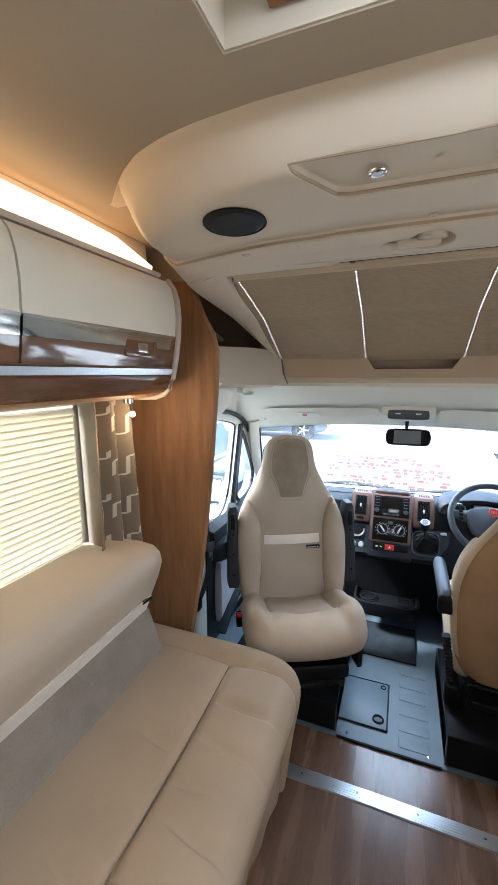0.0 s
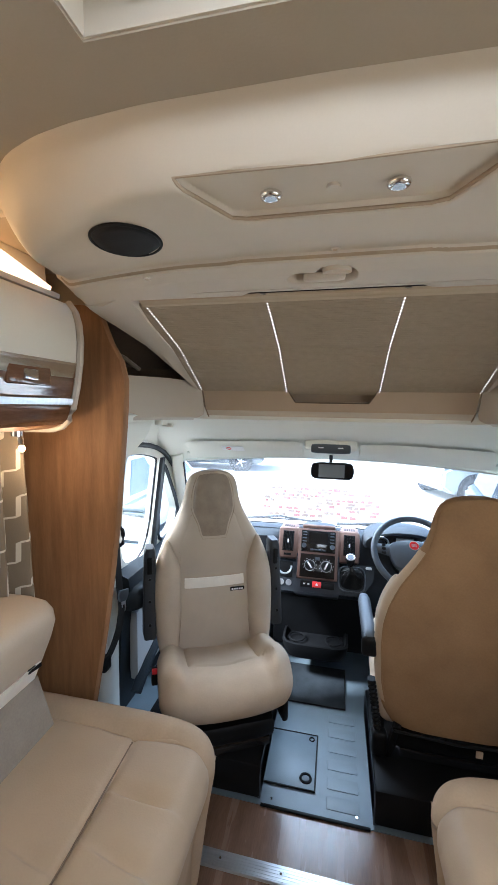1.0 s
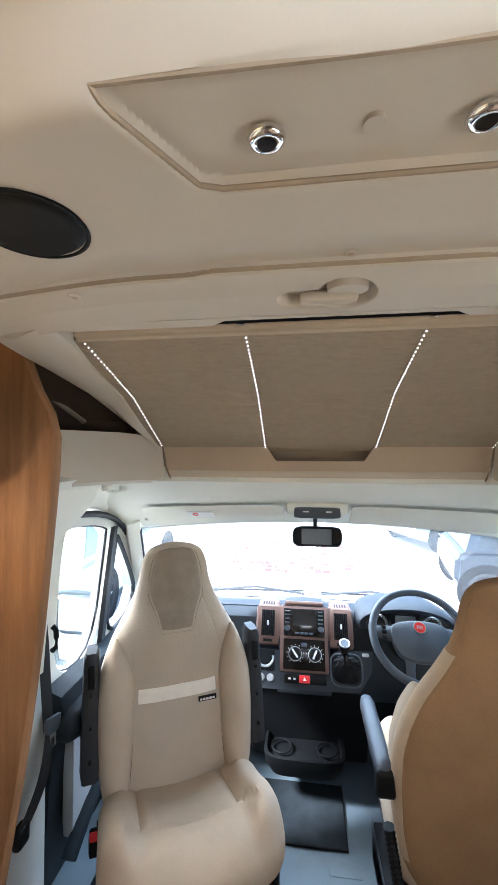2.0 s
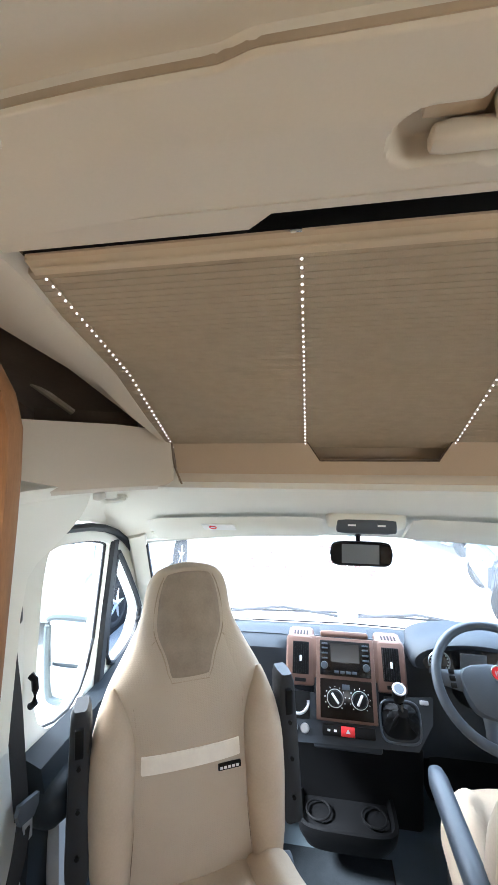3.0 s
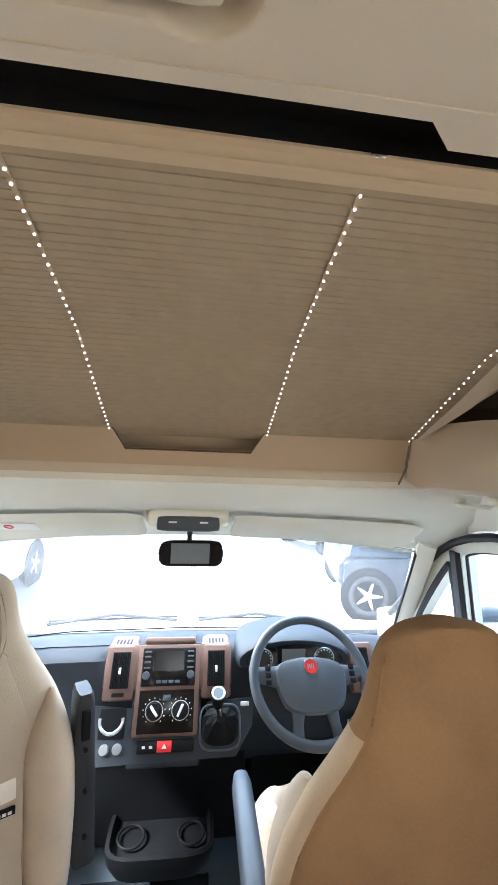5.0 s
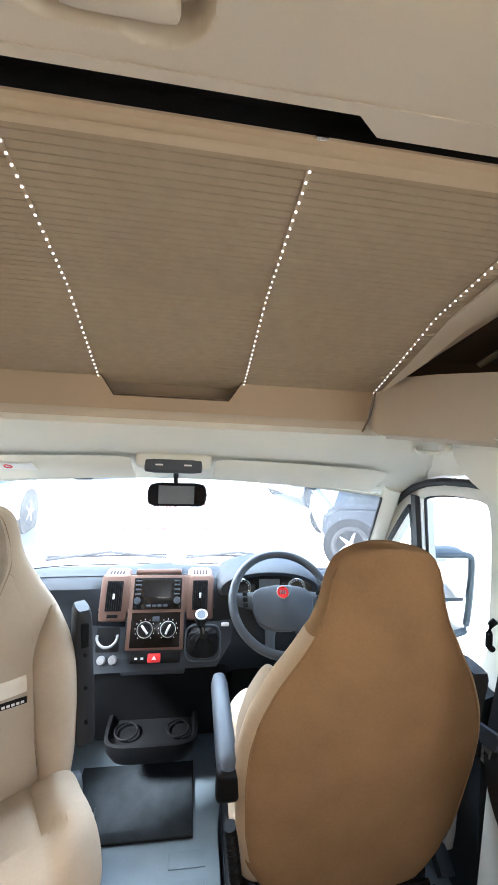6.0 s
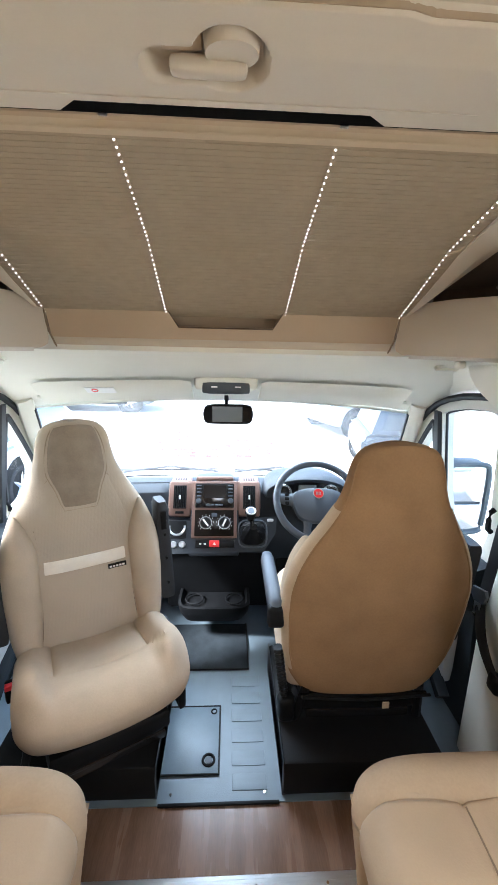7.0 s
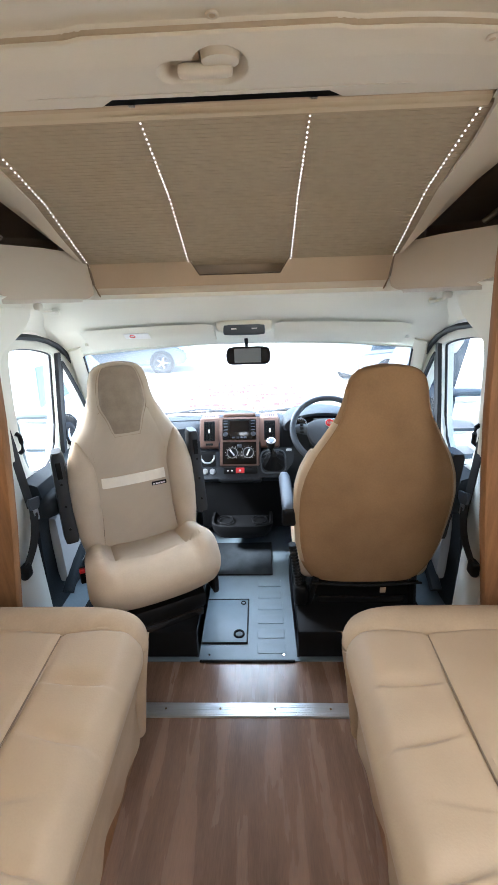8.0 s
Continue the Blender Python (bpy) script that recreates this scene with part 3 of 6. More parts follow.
def draped(x0, y0, rx, ry, d, n=40, rings=6):
    bm = bmesh.new()
    c = bm.verts.new(on_pod(x0, y0, d))
    prev = None
    for j in range(1, rings + 1):
        row = [bm.verts.new(on_pod(x0 + rx * j / rings * math.cos(2 * math.pi * i / n), y0 + ry * j / rings * math.sin(2 * math.pi * i / n), d if j < rings else -0.004)) for i in range(n)]
        for i in range(n):
            if prev:
                bm.faces.new((prev[i], prev[(i + 1) % n], row[(i + 1) % n], row[i]))
            else:
                bm.faces.new((c, row[i], row[(i + 1) % n]))
        prev = row
    return bm


part("mesh_cover", draped(-0.380, 1.141, 0.070, 0.0635, 0.005), M["black"], spk)
part("surround", ring(on_pod(-0.380, 1.141, 0.003), pod_normal(-0.380, 1.141), 0.0655, 0.003, squash=0.92), M["black"], spk, "thin black rim")
copy_thing(spk, Matrix.Translation((0.398, 1.141, 1.78)))

# spotlight panel
sp = thing("spotlight_panel", (0.0, 1.07, 1.80), "cream recessed ceiling panel with two chrome spotlights", "ceiling light")
for x in (-0.09, 0.10):
    c = on_pod(x, 1.069, 0.005)
    part("spotlight_rim", ring(c, (0, 0.1, -1), 0.0125, 0.0055), M["chrome"], sp, "chrome rim")
    part("spotlight_lens", disc(c - Vector((0, 0, 0.004)), (0, 0, 1), 0.011, 0.006), M["blackgloss"], sp, "dark glass lens")
rim_pts = [on_pod(x, y, -0.001) for (ax, ay), (bx, by) in zip(SPOT, SPOT[1:] + SPOT[:1]) for x, y in [(ax + (bx - ax) * i / 12, ay + (by - ay) * i / 12) for i in range(12)]]
# tan tube imitates the shade along the sunk panel's rim
part("panel_edge", tube(rim_pts + rim_pts[:1], 0.0032, 6), M["joint"], sp, "tan tube painting the shaded edge round the panel")
part("switch", disc(on_pod(0.006, 1.068, 0.004), (0, 0, 1), 0.010, 0.008, r2=0.011), M["mould"], sp, "round cream switch")

# recessed latch handle
hd = thing("ceiling_latch", (-0.015, 1.345, 1.77), "cream moulded recessed pull latch in the ceiling", "handle")
part("lever", pad(-0.016, 1.361, 1.776, 0.094, 0.024, 0.020, 0.008, 5), M["mould"], hd)
part("web", pad(-0.047, 1.338, 1.790, 0.05, 0.03, 0.012, 0.005, 4), M["facia"], hd, "tan inner web")
part("knob", disc((0.012, 1.337, 1.775), (0, -0.12, 1), 0.031, 0.02, 28, r2=0.034), M["mould"], hd)
pg = thing("ceiling_plug", (0.008, 1.262, 1.77), "small cream screw plug in the ceiling", "screw cap", "screw caps")
part("rim", ring((0.008, 1.262, pod(0.008, 1.262) - 0.001), (0, 0, -1), 0.007, 0.0028, 20, 8), M["mould"], pg)
part("cap", disc((0.008, 1.262, pod(0.008, 1.262) - 0.003), (0, 0, 1), 0.0045, 0.004, 14), M["facia"], pg)
for x in (-0.417, 0.43):
    copy_thing(pg, Matrix.Translation((x, 1.297, pod(x, 1.297) - pod(0.008, 1.262) + 1.77)))

# ---- cab headliner, visors and windscreen ----
def head_section(x):
    a = abs(x) / 0.95
    drop = 0.03 * a * a
    back = 0.16 * a * a
    return [(2.06, 1.425), (2.10, 1.405 - drop * .3), (2.16, 1.375 - drop * .6), (2.24 - back * .2, 1.348 - drop), (2.34 - back * .5, 1.322 - drop), (2.44 - back * .8, 1.285 - drop), (2.54 - back, 1.235 - drop), (2.60 - back, 1.205 - drop), (2.62 - back, 1.20 - drop)]


hl = bmesh.new()
xs = steps(-0.93, 0.93, 44)
loft([[(x, y, z) for y, z in head_section(x)] + [(x, y + 0.03, z + 0.05) for y, z in reversed(head_section(x))] for x in xs], bm=hl)
solid("ceiling_cab", hl, M["liner"], "pale cream moulded cab headliner above the windscreen", "ceiling", "structure")

for sgn in (-1, 1):
    side = bmesh.new()
    # cant rail over the door, from headliner down to the door seal
    rings = []
    for y, zt, zb in ((1.60, 1.44, 1.335), (1.80, 1.44, 1.335), (2.0, 1.44, 1.332), (2.15, 1.41, 1.312), (2.27, 1.36, 1.285), (2.37, 1.30, 1.24), (2.44, 1.24, 1.19), (2.50, 1.18, 1.14)):
        xi = 0.80 + 0.10 * ease(y, 2.15, 2.48)
        rings.append([Vector((sgn * p[0], y, p[1])) for p in ((xi - 0.06, zt), (xi - 0.02, (zt + zb) / 2 + 0.02), (xi + 0.04, zb), (xi + 0.12, zb), (xi + 0.14, zt + 0.03), (xi, zt + 0.03))])
    loft(rings, bm=side)
    solid("cant_rail", side, M["liner"], "pale moulded rail above the cab door", "trim", "structure")
    gh = thing("grab_handle", (sgn * 0.69, 1.96, 1.39), "pale plastic folding grab handle on the cab headliner", "grab handle", "cab grab handles")
    part("bar", tube([(sgn * 0.715, 1.985, 1.402), (sgn * 0.708, 1.998, 1.390), (sgn * 0.705, 2.05, 1.386), (sgn * 0.708, 2.10, 1.384), (sgn * 0.715, 2.115, 1.392)], 0.009, 8, flat=0.7), M["trimwhite"], gh)
    part("mount", pad(sgn * 0.715, 2.115, 1.396, 0.028, 0.034, 0.024, 0.009, 4), M["trimwhite"], gh)
    part("mount", pad(sgn * 0.715, 1.985, 1.406, 0.028, 0.03, 0.024, 0.009, 4), M["trimwhite"], gh)
    visor = thing("sun_visor", (sgn * 0.42, 2.36, 1.28), "pale folded-up sun visor against the cab headliner", "sun visor", "sun visors")
    rings = []
    for x in steps(0.135, 0.71, 16):
        a = x / 0.95
        yb, zb = 2.30 - 0.06 * a * a, 1.322 - 0.03 * a * a
        yf, zf = 2.46 - 0.13 * a * a, 1.246 - 0.03 * a * a
        e = 0.010 if 0.15 < x < 0.69 else 0.004
        d = 0.014
        rings.append([Vector((sgn * x, p[0], p[1])) for p in ((yb, zb - d + e), (yb + 0.01, zb - d - e), ((yb + yf) / 2, (zb + zf) / 2 - d - e), (yf - 0.01, zf - d - e * .6), (yf, zf - d + e), ((yb + yf) / 2, (zb + zf) / 2))])
    part("visor_board", loft(rings), M["liner"], visor)
    part("pivot", tube([(sgn * 0.70, 2.37, 1.235), (sgn * 0.735, 2.37, 1.235)], 0.007), M["trimwhite"], visor)
    part("clip", pad(sgn * 0.19, 2.40, 1.262, 0.02, 0.012, 0.008, 0.003, 3), M["black"], visor, "small dark clip")
    if sgn < 0:
        part("warning_label", sheet(lambda x, v: (x, 2.296 + 0.040 * v, 1.2825 - 0.0235 * v), (-0.53, -0.42), (0, 1), (0, 0.002, 0.003)), M["white"], visor, "white warning sticker", smooth=False)
        part("label_mark", ring((-0.495, 2.314, 1.2712), (0, -0.5, -0.86), 0.011, 0.002, 20, 6), M["red"], visor, "red prohibition ring")

ov = thing("overhead_lamp_unit", (0, 2.40, 1.31), "pale overhead console with dark reading lamp panel", "interior lamp")
part("housing", pad(0.0, 2.40, 1.305, 0.25, 0.17, 0.07, 0.03, 6), M["liner"], ov)
part("lamp_panel", pad(0.0, 2.335, 1.288, 0.185, 0.05, 0.048, 0.012, 5), M["grey"], ov, "slate plastic lamp panel")
for x in (-0.045, 0.045):
    part("lamp_switch", box(x - 0.012, x + 0.012, 2.3075, 2.3095, 1.290, 1.295), M["white"], ov, "pale switch mark", smooth=False)
mir = thing("rear_view_mirror", (0.008, 2.55, 1.145), "black rear-view mirror with a grey monitor screen", "mirror")
body = [(-0.113, 1.150), (-0.104, 1.182), (-0.07, 1.190), (0.07, 1.190), (0.104, 1.184), (0.114, 1.150), (0.108, 1.113), (0.09, 1.101), (-0.09, 1.101), (-0.108, 1.113)]
b = prism([(x + 0.008, z) for x, z in body], 2.545, 2.572, "y")
bmesh.ops.bevel(b, geom=list(b.edges), offset=0.004, segments=2, affect="EDGES")
part("case", b, M["black"], mir)
part("screen", box(-0.062, 0.072, 2.541, 2.5445, 1.112, 1.182, r=0.001, seg=1), M["screen"], mir, "grey monitor screen", smooth=False)
part("mirror_glass", box(0.076, 0.112, 2.5415, 2.5445, 1.116, 1.178), M["blackgloss"], mir, "dark mirror glass", smooth=False)
part("stem", tube([(0.0, 2.57, 1.18), (0.0, 2.575, 1.21), (0.0, 2.55, 1.235)], 0.010), M["black"], mir)


def screen(x, v):
    """The windscreen: v 0 at the top edge, 1 at the bottom."""
    a = abs(x) / 0.95
    top = Vector((x * 0.88, 2.60 - 0.16 * a * a, 1.215 - 0.03 * a * a))
    bot = Vector((x * 1.0, 3.12 - 0.30 * a * a, 0.655 + 0.05 * a * a))
    return top + (bot - top) * v


ws = thing("windscreen", (0, 2.8, 0.9), "wide clear curved windscreen", "windscreen", kind="structure")
g = part("pane", sheet(screen, steps(-0.93, 0.93, 24), steps(0, 1, 10)), M["screenglass"], ws)
g.visible_shadow = False
part("top_band", sheet(lambda x, v: screen(x, 0.0 + 0.02 * v) + Vector((0, -0.004, -0.004)), steps(-0.93, 0.93, 24), (0, 1), (0, 0.006, 0)), M["trimwhite"], ws, "pale upper edge")
for sgn in (-1, 1):
    pil = bmesh.new()
    rings = []
    for v in steps(-0.06, 1.05, 14):
        p = screen(0.93, v)
        p.x *= sgn
        w = 0.034
        q = [(-w, -0.012, 0.006), (-w * .5, -0.024, -0.004), (w * .6, -0.024, -0.012), (w * 1.4, 0.0, 0.0), (w * .8, 0.05, 0.03), (-w * .8, 0.01, 0.02)]
        rings.append([p + Vector((sgn * a, b, c)) for a, b, c in q])
    loft(rings, bm=pil)
    part("edge_seal", tube([screen(sgn * 0.895, v) + Vector((0, -0.012, -0.006)) for v in steps(0.02, 1.0, 14)], 0.006, 6), M["seal"], ws, "dark edge of the glass")
    solid("windscreen_pillar", pil, M["liner"], "pale moulded windscreen pillar", "trim", "structure")

# ---- cab doors ----
# window outlines in y, z
MAIN = [(2.005, 0.725), (1.985, 1.00), (1.985, 1.245), (2.04, 1.256), (2.12, 1.250), (2.22, 1.234), (2.325, 1.206), (2.325, 1.18), (2.292, 0.70)]
QUART = [(2.345, 0.725), (2.372, 1.165), (2.40, 1.15), (2.49, 1.05), (2.60, 0.915), (2.64, 0.845), (2.58, 0.735)]


def lean(y, z):
    """How far out the door stands."""
    return 0.885 + 0.06 * max(0, 1.2 - z) - 0.03 * max(0, z - 0.75)


def wall_with_holes(outer, holes, name_mat, sgn, thick):
    bm = bmesh.new()
    edges = []
    for pts in [outer] + holes:
        vs = [bm.verts.new((sgn * lean(y, z), y, z)) for y, z in pts]
        for a, b in zip(vs, vs[1:] + vs[:1]):
            edges.append(bm.edges.new((a, b)))
    bmesh.ops.triangle_fill(bm, edges=edges, use_beauty=True)
    faces = list(bm.faces)
    ext = bmesh.ops.extrude_face_region(bm, geom=faces)
    bmesh.ops.translate(bm, vec=(sgn * thick, 0, 0), verts=[g for g in ext["geom"] if isinstance(g, bmesh.types.BMVert)])
    return bm


def smooth_outline(pts, k=2):
    for _ in range(k):
        out = []
        for (a, b), (c, d) in zip(pts, pts[1:] + pts[:1]):
            out += [(a * .75 + c * .25, b * .75 + d * .25), (a * .25 + c * .75, b * .25 + d * .75)]
        pts = out
    return pts


for sgn, nm in ((-1, "left"), (1, "right")):
    door = thing("cab_door", (sgn * 0.9, 2.2, 0.1), "cab door with white frame, black post and slate lower panel", "door", "cab doors", "structure")
    outer = [(1.70, 0.0), (1.70, 1.30), (1.80, 1.315), (2.06, 1.300), (2.25, 1.272), (2.40, 1.208), (2.50, 1.138), (2.62, 1.024), (2.80, 0.87), (3.0, 0.78), (3.0, 0.0)]
    dm = wall_with_holes(outer, [smooth_outline(MAIN, 2), smooth_outline(QUART, 2)], None, sgn, 0.05)
    part("frame", dm, M["trimwhite"], door, smooth=False)
    p1 = bmesh.new()
    vs = [p1.verts.new((sgn * (lean(y, z) + 0.03), y, z)) for y, z in smooth_outline(MAIN, 2)]
    p1.faces.new(vs)
    part("window_pane", p1, M["glass"], door, smooth=False).visible_shadow = False
    p1 = bmesh.new()
    vs = [p1.verts.new((sgn * (lean(y, z) + 0.03), y, z)) for y, z in smooth_outline(QUART, 2)]
    p1.faces.new(vs)
    part("quarter_pane", p1, M["glass"], door, smooth=False).visible_shadow = False
    post = loft([[Vector((sgn * (lean(0, z) + d), y + o, z)) for o, d in ((-0.020, -0.004), (-0.012, -0.014), (0.020, -0.012), (0.026, 0.012), (-0.020, 0.012))] for y, z in ((2.318, 0.62), (2.332, 0.95), (2.352, 1.205))])
    part("window_post", post, M["seal"], door, "black window divider post")
    qs = smooth_outline(QUART, 2)
    part("quarter_seal", tube([(sgn * (lean(y, z) - 0.003), y, z) for y, z in qs + qs[:1]], 0.011, 6), M["seal"], door, "black quarter window seal")
    ms = smooth_outline(MAIN, 2)
    part("window_seal", tube([(sgn * (lean(y, z) + 0.018), y, z) for y, z in ms + ms[:1]], 0.006, 6), M["seal"], door, "black window seal")
    part("lower_panel", loft([[Vector((sgn * (lean(y, z) - d), y, z)) for z, d in ((0.0, 0.02), (0.30, 0.05), (0.55, 0.05), (0.66, 0.085), (0.72, 0.07), (line(y, [(1.9, 0.745), (2.3, 0.728), (2.6, 0.745)]), 0.01), (0.5, -0.01), (0.0, -0.01))] for y in steps(1.945, 2.72, 12)]), M["doordark"], door, "slate moulded lower panel")
    part("armrest", pad(sgn * 0.835, 2.10, 0.62, 0.11, 0.36, 0.10, 0.045, 6), M["doordark"], door, "dark padded armrest")
    part("map_pocket", pad(sgn * 0.865, 2.30, 0.36, 0.05, 0.56, 0.34, 0.02, 5), M["doorgrey"], door, "pale grey door pocket")
    part("pocket_rail", tube([(sgn * 0.832, 1.98, 0.17), (sgn * 0.832, 2.10, 0.25), (sgn * 0.832, 2.30, 0.33), (sgn * 0.832, 2.56, 0.36)], 0.028, 8, flat=0.7), M["doordark"], door, "dark sloping pocket rail")
    part("pull_handle", tube([(sgn * 0.885, 1.955, 0.865), (sgn * 0.872, 1.955, 0.875), (sgn * 0.870, 1.955, 0.91), (sgn * 0.872, 1.955, 0.935), (sgn * 0.885, 1.955, 0.945)], 0.009), M["black"], door)
    sl = [(1.72, 1.312), (1.90, 1.310), (2.07, 1.300), (2.18, 1.286), (2.27, 1.265), (2.35, 1.235), (2.43, 1.188), (2.51, 1.126), (2.62, 1.02), (2.72, 0.92), (2.84, 0.82)]
    part("door_seal", tube([(sgn * (lean(y, z) - 0.012), y, z) for y, z in sl], 0.0125, 8), M["seal"], door, "black rubber door seal")
    gus = prism([(1.62, 1.44), (2.07, 1.44), (2.058, 1.398), (2.035, 1.362), (2.0, 1.334), (1.954, 1.310), (1.89, 1.292), (1.83, 1.279), (1.795, 1.25), (1.775, 1.17), (1.765, 1.0), (1.765, 0.9), (1.62, 0.9)], min(sgn * 0.778, sgn * 0.83), max(sgn * 0.778, sgn * 0.83), "x")
    bmesh.ops.bevel(gus, geom=list(gus.edges), offset=0.010, segments=2, affect="EDGES")
    solid("pillar_gusset", gus, M["liner"], "cream moulded gusset joining bulkhead and cab roof", "trim", "structure")
    # mirror outside
    wm = thing("wing_mirror", (sgn * 1.12, 2.36, 0.85), "large grey van wing mirror with two glasses", "wing mirror", "wing mirrors")
    up = 0.0 if sgn < 0 else 0.07
    mx0, mx1 = min(sgn * 1.02, sgn * 1.19), max(sgn * 1.02, sgn * 1.19)
    part("housing", pad(sgn * 1.105, 2.52, 0.71 + up, 0.21, 0.12, 0.36, 0.05, 6), M["mirrorshell"], wm)
    part("upper_glass", box(mx0, mx1, 2.450, 2.456, 0.70 + up, 0.865 + up, r=0.002), M["chrome"], wm, "bright upper mirror glass")
    part("lower_glass", box(mx0, mx1, 2.450, 2.456, 0.56 + up, 0.685 + up, r=0.002), M["chrome"], wm, "bright wide-angle glass")
    edge = smooth_outline([(sgn * x, z) for x, z in ((1.008, 0.56 + up), (1.03, 0.545 + up), (1.18, 0.545 + up), (1.203, 0.57 + up), (1.203, 0.855 + up), (1.18, 0.88 + up), (1.03, 0.88 + up), (1.008, 0.86 + up))], 2)
    part("rim", tube([(x, 2.454, z) for x, z in edge + edge[:1]], 0.014, 8), M["mirrorshell"], wm, "grey mirror rim")
    part("arm", tube([(sgn * 1.04, 2.52, 0.62 + up), (sgn * 0.95, 2.52, 0.64)], 0.035), M["mirrorshell"], wm)
    # pillar behind the door with belt
    bp = loft([[Vector((sgn * x, y, z)) for x, y in ((0.815, 1.66), (0.85, 1.72), (0.872, 1.82), (0.882, 1.925), (0.90, 1.944), (1.04, 1.944), (1.04, 1.63), (0.86, 1.63))] for z in (0.0, 0.5, 1.0, 1.45)])
    solid("pillar_" + nm, bp, M["trimwhite"], "off-white moulded pillar behind the cab door", "wall", "structure")
    belt = thing("seat_belt", (sgn * 0.83, 1.74, 0.2), "black seat belt hanging on the cab pillar", "seat belt", "seat belts")
    part("webbing", sheet(lambda v, u: (sgn * (0.852 - 0.012 * ease(v, 0.0, 0.5)), 1.812 + 0.046 * u + 0.026 * v + 0.016 * v * v, 1.13 - 0.46 * v), steps(0, 1, 14), (0, 0.5, 1), (sgn * 0.003, 0, 0)), M["belt"], belt)
    part("lap_strap", sheet(lambda v, u: (sgn * (0.836 - 0.02 * math.sin(math.pi * v)), 1.858 + 0.046 * u - 0.13 * v, 0.67 - 0.20 * v - 0.02 * u), steps(0, 1, 10), (0, 0.5, 1), (sgn * 0.003, 0, 0)), M["belt"], belt, "black lap strap")
    part("tongue", prism([(1.842, 0.694), (1.850, 0.712), (1.915, 0.694), (1.912, 0.668), (1.896, 0.652), (1.852, 0.664)], min(sgn * 0.824, sgn * 0.834), max(sgn * 0.824, sgn * 0.834), "x"), M["grey"], belt, "slate belt tongue grip", smooth=False)
    tab = bmesh.new()
    for a in ((1.866, 1.872, 0.606, 0.665), (1.890, 1.896, 0.606, 0.665), (1.872, 1.890, 0.606, 0.614), (1.872, 1.890, 0.640, 0.665)):
        box(min(sgn * 0.828, sgn * 0.831), max(sgn * 0.828, sgn * 0.831), *a, bm=tab)
    part("tab", tab, M["alloy"], belt, "metal buckle tab", smooth=False)
    part("guide", pad(sgn * 0.850, 1.835, 1.14, 0.03, 0.07, 0.05, 0.012, 4), M["black"], belt)
    part("anchor", pad(sgn * 0.836, 1.752, 0.46, 0.03, 0.05, 0.06, 0.012, 4), M["black"], belt)

# front bulkhead below the windscreen and bonnet edge
solid("wall_front", box(-0.97, 0.97, 3.05, 3.1, -0.3, 0.64), M["black"], "black front bulkhead below the windscreen", "wall", "structure", smooth=False)

# ---- dashboard ----
dash = thing("dashboard", (0, 2.6, 0.3), "charcoal van dashboard with bronze-trimmed centre stack", "dashboard")


def dash_section(x):
    s = line(abs(x), [(0, 0), (0.5, 0.02), (0.92, 0.10)])
    return [(3.10 - 2 * s, 0.63), (2.95 - s, 0.715), (2.80 - s, 0.768), (2.745 - s, 0.778), (2.70 - s, 0.768), (2.655 - s, 0.735), (2.625, 0.66), (2.60, 0.56), (2.60, 0.44), (2.68, 0.34), (3.05, 0.30)]


part("top_roll", loft([[(x, y, z) for y, z in dash_section(x)] for x in steps(-0.93, 0.93, 40)]), M["dash"], dash)
part("top_groove", sheet(lambda x, v: (x, 2.70 - line(abs(x), [(0, 0), (0.5, 0.02), (0.92, 0.10)]) + 0.004 * v, 0.7695 - 0.002 * v), steps(-0.9, -0.28, 12), (0, 1), (0, 0, 0.002)), M["black"], dash, "dark joint line")
part("defrost_strip", sheet(lambda x, v: (x, 2.90 + 0.05 * v - line(abs(x), [(0, 0), (0.5, 0.03), (0.92, 0.16)]), 0.742 - 0.018 * v), steps(-0.8, 0.8, 20), (0, 1), (0, 0, 0.004)), M["black"], dash, "black defrost slot strip")


def fac(x, s, d=0.0):
    """Centre stack face: s metres up its slope from the knobs, d metres proud."""
    u = Vector((0, 0.49, 0.872))
    n = Vector((0, -0.872, 0.49))
    return Vector((x, 2.508, 0.636)) + u * s + n * d


def plate(x0, x1, s0, s1, d0, d1, r=0.0, bm=None):
    bm = bm or bmesh.new()
    box(x0, x1, d0, d1, s0, s1, r=r, bm=bm)
    return turn_plate(bm)


def turn_plate(bm):
    for v in bm.verts:
        v.co = fac(v.co.x, v.co.z, v.co.y)
    return bm


C = -0.052
part("stack_body", plate(C - 0.115, C + 0.115, -0.15, 0.205, -0.14, -0.004, 0.008), M["dash"], dash)
part("bronze_shoulder", plate(-0.272, 0.168, 0.055, 0.203, -0.06, 0.002, 0.018), M["bronze"], dash, "bronze centre surround")
part("stack_bezel", plate(C - 0.106, C + 0.106, -0.07, 0.197, -0.006, 0.006, 0.005), M["bronze"], dash, "bronze centre bezel")
part("cowl", plate(C - 0.090, C + 0.090, 0.197, 0.222, -0.12, 0.004, 0.01), M["bronze"], dash, "bronze top cowl")
part("cowl_pad", loft([[Vector((C + x, 2.60 + y, 0.815 + 0.012 * math.cos(x * 14) + z)) for y, z in ((0.0, -0.02), (0.02, 0.0), (0.10, -0.006), (0.18, -0.05))] + [Vector((C + x, 2.78, 0.73)), Vector((C + x, 2.60, 0.73))] for x in steps(-0.09, 0.09, 8)]), M["dash"], dash, "charcoal storage lid")
radio = part("radio", plate(C - 0.092, C + 0.092, 0.070, 0.186, -0.004, 0.010, 0.004), M["blackgloss"], dash, "gloss black radio unit")
